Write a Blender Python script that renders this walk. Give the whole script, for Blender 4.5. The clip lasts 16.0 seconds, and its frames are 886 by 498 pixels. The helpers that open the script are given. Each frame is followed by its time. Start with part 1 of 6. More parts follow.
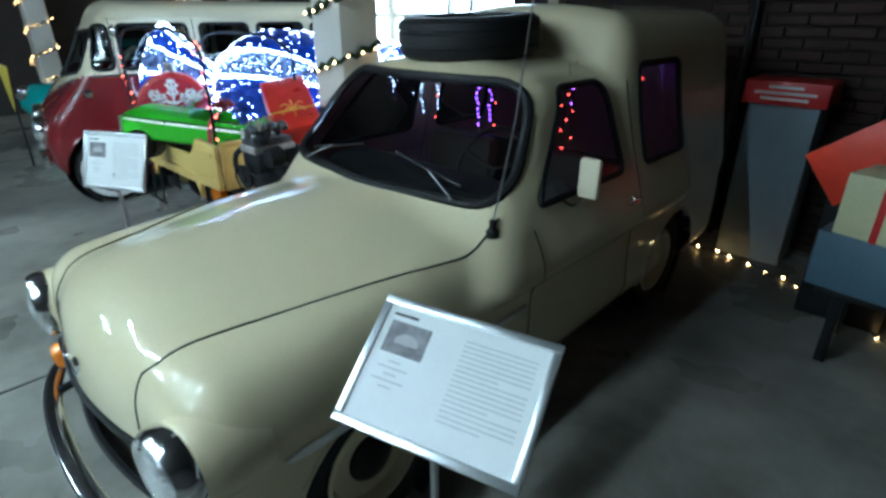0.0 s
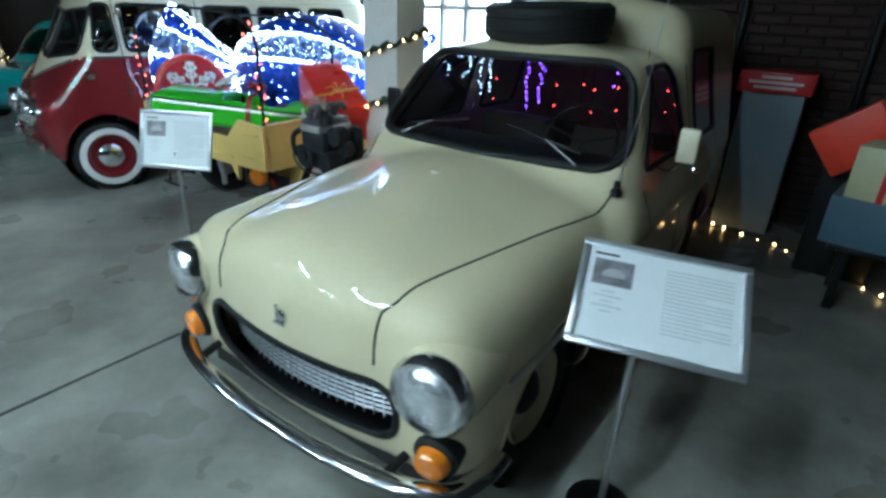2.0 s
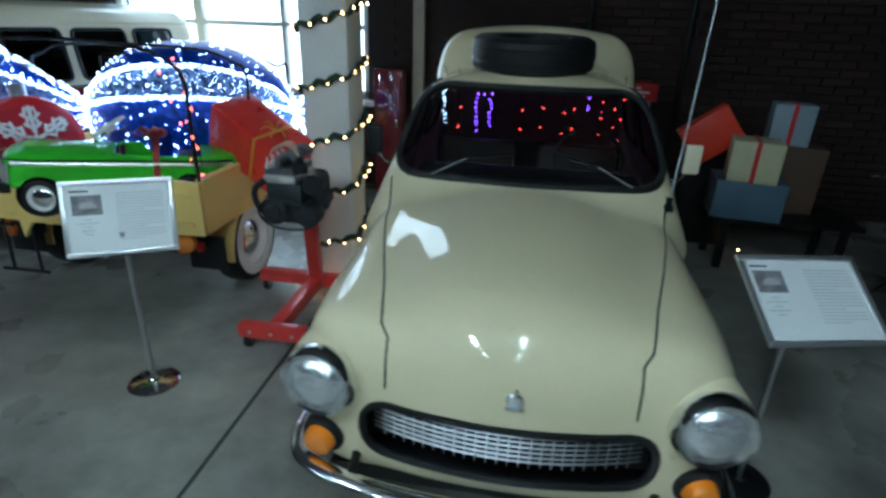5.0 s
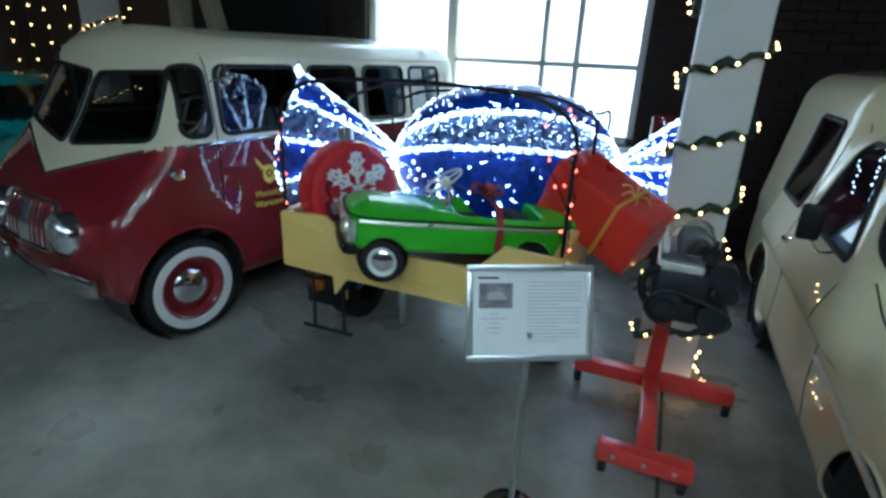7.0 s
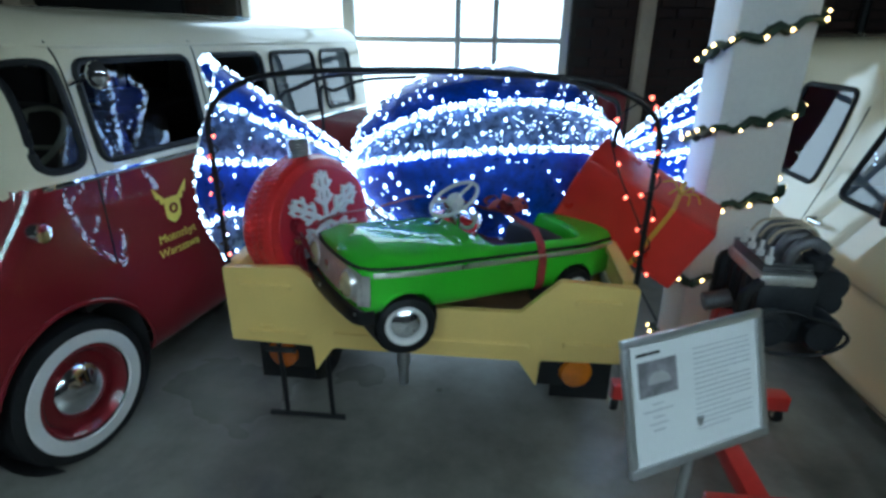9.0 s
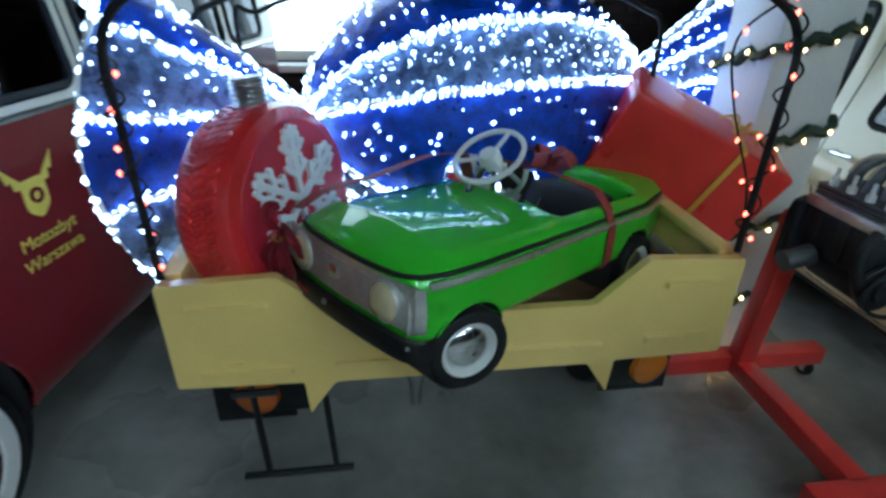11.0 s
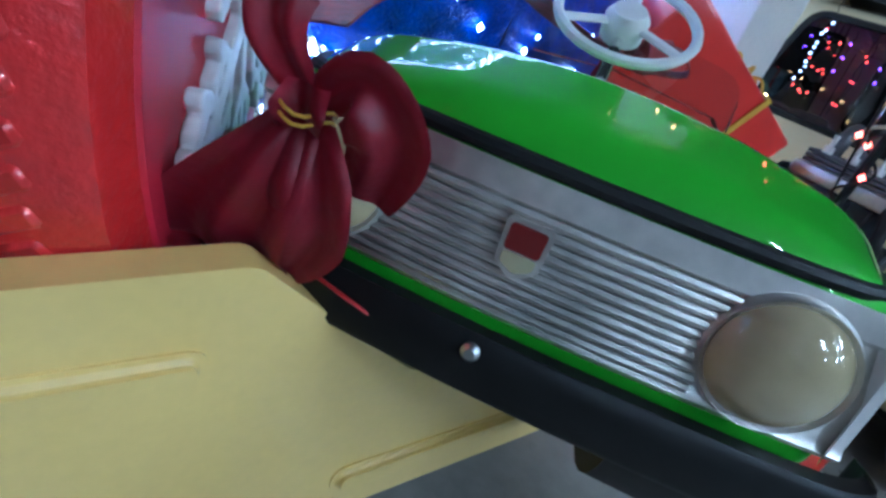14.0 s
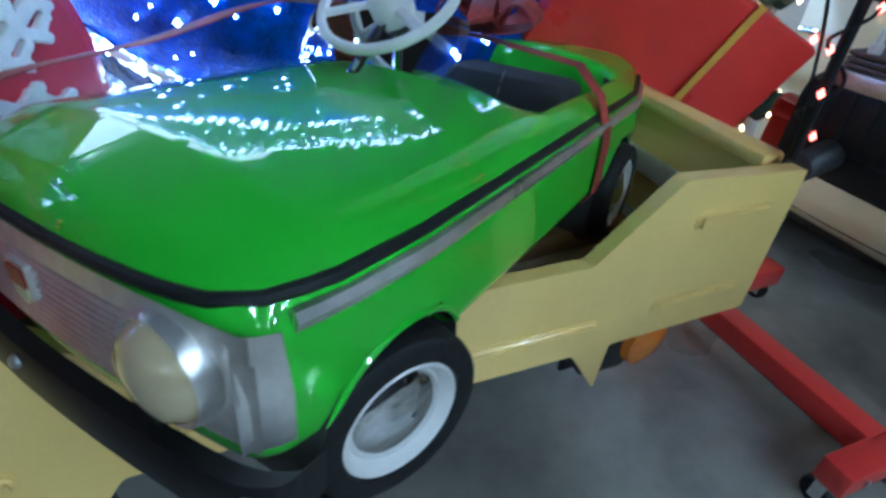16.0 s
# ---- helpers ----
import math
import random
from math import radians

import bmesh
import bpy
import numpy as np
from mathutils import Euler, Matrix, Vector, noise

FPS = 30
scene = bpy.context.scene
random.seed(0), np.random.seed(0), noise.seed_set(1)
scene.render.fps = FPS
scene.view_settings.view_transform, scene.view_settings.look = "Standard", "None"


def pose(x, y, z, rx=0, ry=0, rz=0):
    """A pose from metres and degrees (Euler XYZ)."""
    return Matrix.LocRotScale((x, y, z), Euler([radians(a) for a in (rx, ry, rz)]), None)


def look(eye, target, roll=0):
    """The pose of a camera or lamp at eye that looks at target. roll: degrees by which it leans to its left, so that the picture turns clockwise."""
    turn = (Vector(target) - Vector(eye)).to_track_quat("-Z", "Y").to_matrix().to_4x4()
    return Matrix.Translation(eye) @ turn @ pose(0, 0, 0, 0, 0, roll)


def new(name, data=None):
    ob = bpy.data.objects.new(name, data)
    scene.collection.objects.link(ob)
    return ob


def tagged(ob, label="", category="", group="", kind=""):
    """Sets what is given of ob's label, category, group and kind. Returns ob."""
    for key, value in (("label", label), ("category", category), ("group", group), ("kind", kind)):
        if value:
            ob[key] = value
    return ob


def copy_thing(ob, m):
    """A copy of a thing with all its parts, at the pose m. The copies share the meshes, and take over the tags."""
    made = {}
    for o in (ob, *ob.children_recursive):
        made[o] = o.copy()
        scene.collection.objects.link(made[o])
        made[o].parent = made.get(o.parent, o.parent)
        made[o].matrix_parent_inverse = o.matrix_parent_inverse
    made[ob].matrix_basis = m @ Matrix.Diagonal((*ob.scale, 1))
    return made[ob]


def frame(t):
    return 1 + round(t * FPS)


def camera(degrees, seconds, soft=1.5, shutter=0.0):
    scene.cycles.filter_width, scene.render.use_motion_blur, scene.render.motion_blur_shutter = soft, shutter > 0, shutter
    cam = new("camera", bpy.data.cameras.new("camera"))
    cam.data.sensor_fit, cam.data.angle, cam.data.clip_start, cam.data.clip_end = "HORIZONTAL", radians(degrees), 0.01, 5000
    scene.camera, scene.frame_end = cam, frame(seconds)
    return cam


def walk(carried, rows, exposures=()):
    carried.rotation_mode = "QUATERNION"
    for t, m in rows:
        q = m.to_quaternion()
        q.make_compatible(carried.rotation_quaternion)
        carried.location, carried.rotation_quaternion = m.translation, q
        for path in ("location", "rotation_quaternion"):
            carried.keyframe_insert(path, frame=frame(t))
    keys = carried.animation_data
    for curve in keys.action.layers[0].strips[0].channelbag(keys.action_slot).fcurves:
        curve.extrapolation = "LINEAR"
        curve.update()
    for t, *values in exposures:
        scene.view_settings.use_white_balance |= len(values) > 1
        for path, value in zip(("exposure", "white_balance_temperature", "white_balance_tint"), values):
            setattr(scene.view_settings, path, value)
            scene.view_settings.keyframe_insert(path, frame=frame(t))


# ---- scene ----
cam = camera(79.4, 16.0, soft=2.9, shutter=0.5)
PATH = [
    (0, (1.955, 1.944, 1.658), (0.695, 3.268, 0.846), 0.1),
    (0.5, (1.968, 1.799, 1.669), (0.77, 3.17, 0.841), 1.0),
    (1, (1.939, 1.571, 1.658), (0.836, 3.043, 0.873), 2.2),
    (1.5, (1.772, 1.399, 1.642), (0.675, 2.886, 0.877), 5.0),
    (2, (1.51, 1.244, 1.601), (0.459, 2.735, 0.781), 2.0),
    (2.5, (1.388, 1.195, 1.615), (0.429, 2.728, 0.761), 1.7),
    (3, (1.187, 1.059, 1.668), (0.498, 2.743, 0.838), 0.8),
    (3.2, (1.096, 0.996, 1.689), (0.455, 2.709, 0.88), 1.7),
    (5.5, (-0.117, 0.863, 1.696), (-0.347, 2.699, 0.936), 1.7),
    (6, (-0.505, 1.105, 1.505), (-1.072, 2.893, 0.81), 0.7),
    (6.5, (-0.917, 1.21, 1.634), (-1.67, 2.911, 0.898), -1.6),
    (7, (-1.19, 1.197, 1.685), (-1.883, 2.94, 0.992), 2.6),
    (7.5, (-1.44, 1.199, 1.676), (-1.928, 2.997, 0.949), 2.7),
    (8, (-1.646, 1.276, 1.642), (-1.997, 3.109, 0.924), 3.6),
    (8.5, (-1.844, 1.493, 1.667), (-2.097, 3.341, 0.945), 2.2),
    (11, (-2.487, 2.266, 1.514), (-2.237, 4.028, 0.6), 1.2),
    (11.5, (-2.558, 2.439, 1.481), (-2.066, 4.129, 0.53), 3.3),
    (12, (-2.638, 2.613, 1.43), (-1.985, 4.207, 0.414), 7.0),
    (12.5, (-2.656, 2.798, 1.338), (-2.023, 4.36, 0.263), 7.4),
    (13, (-2.674, 2.959, 1.201), (-1.979, 4.44, 0.049), 10.5),
    (13.5, (-2.754, 3.033, 1.123), (-1.873, 4.461, 0.034), 14.8),
    (14, (-2.851, 3.139, 1.063), (-1.576, 4.39, 0.164), 21.6),
    (14.5, (-2.834, 3.116, 1.066), (-1.617, 4.444, 0.196), 19.8),
    (15, (-2.631, 3.001, 1.1), (-1.789, 4.519, 0.107), 8.6),
    (15.5, (-2.501, 2.93, 1.13), (-1.711, 4.429, 0.069), 5.8),
    (16, (-2.403, 2.883, 1.217), (-1.729, 4.383, 0.079), 4.3),
]
walk(cam, [(t, look(eye, target, roll)) for t, eye, target, roll in PATH],
     [(0, 0.9, 5900, 7), (1.0, 0.9, 5900, 7), (2.5, 0.5, 5900, 7), (5.5, 0.05, 5900, 7), (6.5, 0.0, 5900, 7), (8.0, -0.15, 5900, 7), (11.0, -0.05, 5900, 7), (12.5, 0.2, 5700, 9), (13.5, 0.65, 5500, 14), (14.5, 0.75, 5100, 19), (16.0, 0.5, 5300, 13)])

# ---- world, daylight, lamps ----
world = bpy.data.worlds.new("world")
scene.world = world
world.use_nodes = True
wn = world.node_tree
sky = wn.nodes.new("ShaderNodeTexSky")
sky.sky_type, sky.sun_disc = "NISHITA", False
sky.sun_elevation, sky.sun_rotation = radians(22), radians(200)
wn.links.new(sky.outputs[0], wn.nodes["Background"].inputs[0])
wn.nodes["Background"].inputs[1].default_value = 0.05


def lamp(name, m, size, power, colour, size_y=None):
    data = bpy.data.lights.new(name, "AREA")
    data.shape, data.size, data.size_y = "RECTANGLE", size, size_y or size
    data.energy, data.color = power, colour
    ob = new(name, data)
    ob.matrix_world = m
    return ob


WALL_Y = 6.5
WIN = (-4.30, -1.46, 0.92, 3.3)  # x0, x1, z0, z1 of the big window
lamp("window_daylight", pose((WIN[0] + WIN[1]) / 2, WALL_Y - 0.02, (WIN[2] + WIN[3]) / 2, -90, 0, 0), WIN[1] - WIN[0], 6, (0.25, 0.62, 1.0), WIN[3] - WIN[2])

# ---- materials ----


def mat(name, colour, rough=0.5, metal=0.0, var=0.12, scale=6.0, fine=60.0, bump=0.0, coat=0.0, rvar=0.1, spread=0.0, **more):
    """Paint, metal, cloth: a base colour broken up by coarse and fine noise, with relief and uneven gloss."""
    m = bpy.data.materials.new(name)
    m.use_nodes = True
    nt = m.node_tree
    N, L = nt.nodes, nt.links
    b = N["Principled BSDF"]
    co = N.new("ShaderNodeTexCoord")
    n1, n2 = N.new("ShaderNodeTexNoise"), N.new("ShaderNodeTexNoise")
    n1.inputs["Scale"].default_value, n1.inputs["Detail"].default_value = scale, 4
    n2.inputs["Scale"].default_value, n2.inputs["Detail"].default_value = fine, 3
    for n in (n1, n2):
        L.new(co.outputs["Object"], n.inputs["Vector"])
    ad = N.new("ShaderNodeMath")
    ad.operation = "MULTIPLY_ADD"
    L.new(n2.outputs[0], ad.inputs[0])
    ad.inputs[1].default_value = 0.5
    L.new(n1.outputs[0], ad.inputs[2])
    rp = N.new("ShaderNodeMapRange")
    rp.inputs[1].default_value, rp.inputs[2].default_value = 0.45, 1.05
    rp.inputs[3].default_value, rp.inputs[4].default_value = 1 - var, 1 + var
    L.new(ad.outputs[0], rp.inputs[0])
    val = rp.outputs[0]
    if spread:
        oi = N.new("ShaderNodeObjectInfo")
        rs = N.new("ShaderNodeMapRange")
        rs.inputs[3].default_value, rs.inputs[4].default_value = 1 - spread, 1 + spread
        L.new(oi.outputs["Random"], rs.inputs[0])
        mm = N.new("ShaderNodeMath")
        mm.operation = "MULTIPLY"
        L.new(val, mm.inputs[0])
        L.new(rs.outputs[0], mm.inputs[1])
        val = mm.outputs[0]
    mx = N.new("ShaderNodeVectorMath")
    mx.operation = "SCALE"
    mx.inputs[0].default_value = colour[:3]
    L.new(val, mx.inputs["Scale"])
    L.new(mx.outputs[0], b.inputs["Base Color"])
    rr = N.new("ShaderNodeMapRange")
    rr.inputs[1].default_value, rr.inputs[2].default_value = 0.3, 0.75
    rr.inputs[3].default_value, rr.inputs[4].default_value = max(rough - rvar * rough, 0.02), min(rough + rvar * rough, 1)
    L.new(n1.outputs[0], rr.inputs[0])
    L.new(rr.outputs[0], b.inputs["Roughness"])
    b.inputs["Metallic"].default_value = metal
    b.inputs["Coat Weight"].default_value, b.inputs["Coat Roughness"].default_value = coat, 0.025
    if bump:
        bp = N.new("ShaderNodeBump")
        bp.inputs["Strength"].default_value, bp.inputs["Distance"].default_value = bump, 0.004
        L.new(n2.outputs[0], bp.inputs["Height"])
        L.new(bp.outputs[0], b.inputs["Normal"])
    for key, v in more.items():
        b.inputs[key.replace("_", " ")].default_value = v
    return m


def glow(name, colour, strength):
    m = bpy.data.materials.new(name)
    m.use_nodes = True
    b = m.node_tree.nodes["Principled BSDF"]
    b.inputs["Base Color"].default_value = (*colour, 1)
    b.inputs["Emission Color"].default_value = (*colour, 1)
    b.inputs["Emission Strength"].default_value = strength
    return m


def glass(name, tint, gloss=0.02):
    """A thin pane: it lets tinted light through and mirrors more at a slant."""
    m = bpy.data.materials.new(name)
    m.use_nodes = True
    nt = m.node_tree
    N, L = nt.nodes, nt.links
    N.remove(N["Principled BSDF"])
    tr, gl, mx, fr = N.new("ShaderNodeBsdfTransparent"), N.new("ShaderNodeBsdfGlossy"), N.new("ShaderNodeMixShader"), N.new("ShaderNodeFresnel")
    tr.inputs[0].default_value, gl.inputs["Roughness"].default_value = (*tint, 1), gloss
    fr.inputs["IOR"].default_value = 1.75
    L.new(fr.outputs[0], mx.inputs[0])
    L.new(tr.outputs[0], mx.inputs[1])
    L.new(gl.outputs[0], mx.inputs[2])
    L.new(mx.outputs[0], N["Material Output"].inputs[0])
    return m


def concrete():
    m = mat("concrete", (0.34, 0.335, 0.31), 0.32, 0, 0.0, 1.1, 30, bump=0.15, rvar=0.3)
    N, L = m.node_tree.nodes, m.node_tree.links
    b = N["Principled BSDF"]
    co = [n for n in N if n.type == "TEX_COORD"][0]
    w, st = N.new("ShaderNodeTexNoise"), N.new("ShaderNodeTexNoise")
    w.inputs["Scale"].default_value, w.inputs["Detail"].default_value, w.inputs["Roughness"].default_value = 1.3, 7, 0.62
    st.inputs["Scale"].default_value, st.inputs["Detail"].default_value = 0.35, 3
    for n in (w, st):
        L.new(co.outputs["Object"], n.inputs["Vector"])
    r1, r2 = N.new("ShaderNodeValToRGB"), N.new("ShaderNodeValToRGB")
    r1.color_ramp.elements[0].position, r1.color_ramp.elements[1].position = 0.32, 0.68
    r1.color_ramp.elements[0].color, r1.color_ramp.elements[1].color = (0.135, 0.125, 0.108, 1), (0.46, 0.435, 0.375, 1)
    r2.color_ramp.elements[0].position, r2.color_ramp.elements[1].position = 0.35, 0.65
    r2.color_ramp.elements[0].color, r2.color_ramp.elements[1].color = (0.62, 0.62, 0.62, 1), (1, 1, 1, 1)
    L.new(w.outputs[0], r1.inputs[0])
    L.new(st.outputs[0], r2.inputs[0])
    mu = N.new("ShaderNodeMixRGB")
    mu.blend_type = "MULTIPLY"
    mu.inputs[0].default_value = 1
    L.new(r1.outputs[0], mu.inputs[1])
    L.new(r2.outputs[0], mu.inputs[2])
    L.new(mu.outputs[0], b.inputs["Base Color"])
    return m


M_FLOOR = concrete()
M_JOINT = mat("joint", (0.03, 0.03, 0.03), 0.8)
M_BRICK = mat("brick", (0.034, 0.016, 0.012), 0.85, 0, 0.35, 9, 90, bump=0.6, spread=0.3)
M_MORTAR = mat("mortar", (0.026, 0.021, 0.018), 0.95, 0, 0.2, 8, 120, bump=0.5)
M_DARKWALL = mat("dark_plaster", (0.035, 0.03, 0.03), 0.9, 0, 0.25, 2, 40, bump=0.3)
M_CEIL = mat("ceiling_boards", (0.05, 0.047, 0.045), 0.9, 0, 0.2, 2, 40)
M_WHITE = mat("white_paint", (0.72, 0.70, 0.66), 0.55, 0, 0.08, 3, 70, bump=0.12)
M_BEAM = mat("pale_timber", (0.42, 0.34, 0.24), 0.7, 0, 0.2, 4, 60, bump=0.3)
M_BLACK = mat("black_paint", (0.007, 0.007, 0.0075), 0.45, 0, 0.2, 8, 80, Specular_IOR_Level=0.3)
M_RUBBER = mat("rubber", (0.009, 0.009, 0.0095), 0.62, 0, 0.25, 12, 120, bump=0.25, Specular_IOR_Level=0.3)
M_CHROME = mat("chrome", (0.78, 0.79, 0.80), 0.13, 1.0, 0.06, 10, 90, rvar=0.5)
M_STEEL = mat("brushed_steel", (0.55, 0.56, 0.57), 0.34, 1.0, 0.12, 14, 150, bump=0.1)
M_ALU = mat("worn_aluminium", (0.74, 0.71, 0.67), 0.42, 0.9, 0.22, 9, 70, bump=0.15, rvar=0.35)
M_CREAM = mat("cream_car_paint", (0.68, 0.585, 0.375), 0.42, 0, 0.04, 2.2, 90, coat=1.0, rvar=0.12, Specular_IOR_Level=0.18)
M_TRAILER = mat("cream_enamel", (0.86, 0.59, 0.18), 0.38, 0, 0.06, 5, 90, bump=0.05, coat=0.6, rvar=0.12)
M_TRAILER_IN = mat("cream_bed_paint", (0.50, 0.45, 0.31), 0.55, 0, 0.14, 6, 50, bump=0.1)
M_VANRED = mat("dark_red_paint", (0.17, 0.010, 0.014), 0.45, 0, 0.05, 2, 90, coat=1.0, rvar=0.1, Specular_IOR_Level=0.12)
M_VANCREAM = mat("ivory_van_paint", (0.72, 0.64, 0.46), 0.42, 0, 0.04, 2, 90, coat=0.9, rvar=0.1, Specular_IOR_Level=0.2)
M_GREEN = mat("bright_green_enamel", (0.055, 0.47, 0.02), 0.42, 0, 0.05, 5, 90, coat=1.0, rvar=0.1, Specular_IOR_Level=0.1)
M_REDGLOSS = mat("red_sprayed_rubber", (0.60, 0.018, 0.018), 0.34, 0, 0.14, 9, 90, bump=0.6, coat=0.6)
M_REDSTAND = mat("red_stand_paint", (0.62, 0.035, 0.028), 0.35, 0, 0.12, 9, 70, coat=0.4)
M_GIFT = mat("red_wrapping_paper", (0.66, 0.032, 0.022), 0.3, 0, 0.1, 7, 9, bump=1.0)
M_GOLD = mat("gold_ribbon", (0.72, 0.43, 0.06), 0.35, 0.3)
M_MAROON = mat("maroon_satin", (0.34, 0.010, 0.028), 0.38, 0, 0.25, 14, 60, bump=0.3, Sheen_Weight=0.12)
M_TARTAN = mat("tartan_ribbon", (0.30, 0.035, 0.03), 0.6, 0, 0.55, 45, 140, bump=0.3)
M_WOODFLAKE = mat("white_snowflake", (0.80, 0.80, 0.80), 0.6)
M_GLASS = glass("window_glass", (0.40, 0.43, 0.44))
M_CLEAR = glass("clear_glass", (0.92, 0.95, 0.96))
M_LENS = mat("headlamp_glass", (0.86, 0.88, 0.90), 0.16, 0.8, 0.3, 22, 60, bump=1.0, coat=1.0)
M_BEIGELENS = mat("beige_lamp_glass", (0.52, 0.42, 0.24), 0.1, 0.0, 0.12, 12, 50, coat=1.0)
M_AMBER = mat("amber_lens", (0.82, 0.22, 0.01), 0.2, 0, 0.15, 20, 90, bump=0.3, coat=0.7)
M_REDLENS = mat("red_lens", (0.6, 0.02, 0.015), 0.2, 0, 0.15, 20, 90, coat=0.7)
M_DARKIN = mat("dark_interior", (0.03, 0.028, 0.028), 0.8)
M_SEAT = mat("brown_vinyl", (0.09, 0.06, 0.045), 0.55)
M_ENGINE = mat("engine_iron", (0.02, 0.022, 0.026), 0.5, 0.4, 0.3, 14, 60, bump=0.5)
M_DULL = mat("dull_castings", (0.15, 0.15, 0.155), 0.45, 0.8, 0.3, 14, 90, bump=0.3)
M_PAPER = mat("printed_sheet", (0.78, 0.79, 0.78), 0.5, 0, 0.02, 3, 40)
M_INK = mat("grey_print", (0.50, 0.51, 0.52), 0.7)
M_PHOTO = mat("grey_photograph", (0.20, 0.19, 0.20), 0.6, 0, 0.6, 22, 60)
M_CARGREY = mat("pale_print", (0.40, 0.38, 0.38), 0.6)
M_FRAME = mat("silver_frame", (0.66, 0.67, 0.67), 0.33, 0.85, 0.06, 8, 90)
M_TINSEL = mat("blue_tinsel", (0.004, 0.055, 0.46), 0.3, 0.25, 0.65, 25, 160, bump=1.0)
M_TINSELW = mat("white_tinsel", (0.12, 0.19, 0.40), 0.28, 0.3, 0.7, 25, 160, bump=1.0)
M_PINE = mat("garland_green", (0.018, 0.04, 0.022), 0.8, 0, 0.5, 30, 90)
M_GREYBOX = mat("grey_blue_board", (0.23, 0.29, 0.33), 0.6, 0, 0.12, 3, 50)
M_REDCAP = mat("red_sign_board", (0.60, 0.03, 0.03), 0.4, 0, 0.1)
M_ORANGE = mat("orange_red_paper", (0.85, 0.06, 0.025), 0.45, 0, 0.1, 5, 20, bump=0.4)
M_CREAMBOX = mat("cream_paper", (0.52, 0.50, 0.30), 0.55, 0, 0.1)
M_BROWNBOX = mat("brown_paper", (0.09, 0.05, 0.03), 0.6)
M_BLUEBOX = mat("slate_blue_paper", (0.07, 0.125, 0.17), 0.55)
M_REDRIB = mat("red_ribbon", (0.5, 0.02, 0.02), 0.4)
M_TEAL = mat("teal_car_paint", (0.02, 0.34, 0.34), 0.2, 0, 0.06, coat=0.9)
M_YELLOW = mat("yellow_emblem_paint", (0.72, 0.55, 0.08), 0.5)
M_LEDW = glow("cool_white_led", (0.50, 0.72, 1.0), 10.0)
M_LEDB = glow("small_blue_white_led", (0.50, 0.72, 1.0), 16.0)
M_WARM = glow("warm_fairy_bulb", (1.0, 0.62, 0.24), 13.0)
M_PINK = glow("red_fairy_bulb", (1.0, 0.13, 0.08), 8.0)
M_PURPLE = glow("purple_fairy_bulb", (0.20, 0.06, 1.0), 18.0)
M_REDBULB = glow("red_string_bulb", (1.0, 0.06, 0.05), 9.0)
M_TUBE = glow("fluorescent_tube", (0.75, 0.98, 1.08), 120.0)
M_SKYGLOW = glow("overcast_outdoors", (0.72, 0.90, 1.0), 4.0)

# ---- building helpers ----


def mesh_of(bm, name, material, smooth=True):
    me = bpy.data.meshes.new(name)
    bm.normal_update()
    bm.to_mesh(me)
    bm.free()
    me.materials.append(material)
    if smooth:
        me.shade_smooth()
        me.set_sharp_from_angle(angle=radians(38))
    return me


def part(name, bm, material, parent, label="", m=None, smooth=True):
    """Links a bmesh as one mesh object under a thing or a part."""
    ob = new(name, mesh_of(bm, name, material, smooth))
    ob.parent = parent
    if m is not None:
        ob.matrix_basis = m
    if label:
        tagged(ob, label)
    return ob


def thing(name, label, category, m=None, group="", kind=""):
    ob = new(name)
    ob.empty_display_size = 0.1
    ob.matrix_basis = m or Matrix()
    return tagged(ob, label, category, group, kind)


def solid(name, bm, material, label, category="", kind="", m=None, smooth=True, group=""):
    ob = new(name, mesh_of(bm, name, material, smooth))
    if m is not None:
        ob.matrix_basis = m
    return tagged(ob, label, category, group, kind)


def box(bm, x, y, z, at=(0, 0, 0), bevel=0.0, m=None, seg=2):
    r = bmesh.ops.create_cube(bm, size=1.0, matrix=Matrix.Diagonal((x, y, z, 1)))
    vs = r["verts"]
    if bevel:
        es = list({e for v in vs for e in v.link_edges})
        out = bmesh.ops.bevel(bm, geom=es, offset=bevel, segments=seg, profile=0.5, affect="EDGES")
        vs = list({v for f in out["faces"] for v in f.verts} | {v for v in vs if v.is_valid})
    mm = Matrix.Translation(at) @ (m or Matrix())
    bmesh.ops.transform(bm, matrix=mm, verts=vs)
    return vs


def newbox(x, y, z, at=(0, 0, 0), bevel=0.0, m=None):
    bm = bmesh.new()
    box(bm, x, y, z, at, bevel, m)
    return bm


def lathe(bm, profile, seg=32, m=None, closed=False):
    """Turns (radius, height) pairs round z."""
    rings = []
    for r, h in profile:
        if r < 1e-6:
            rings.append([bm.verts.new((0, 0, h))])
        else:
            rings.append([bm.verts.new((r * math.cos(2 * math.pi * i / seg), r * math.sin(2 * math.pi * i / seg), h)) for i in range(seg)])
    pairs = list(zip(rings, rings[1:])) + ([(rings[-1], rings[0])] if closed else [])
    for a, b in pairs:
        for i in range(seg):
            j = (i + 1) % seg
            q = [a[i % len(a)], a[j % len(a)], b[j % len(b)], b[i % len(b)]]
            q = list(dict.fromkeys(q))
            if len(q) > 2:
                bm.faces.new(q)
    vs = [v for ring in rings for v in ring]
    if m is not None:
        bmesh.ops.transform(bm, matrix=m, verts=vs)
    return vs


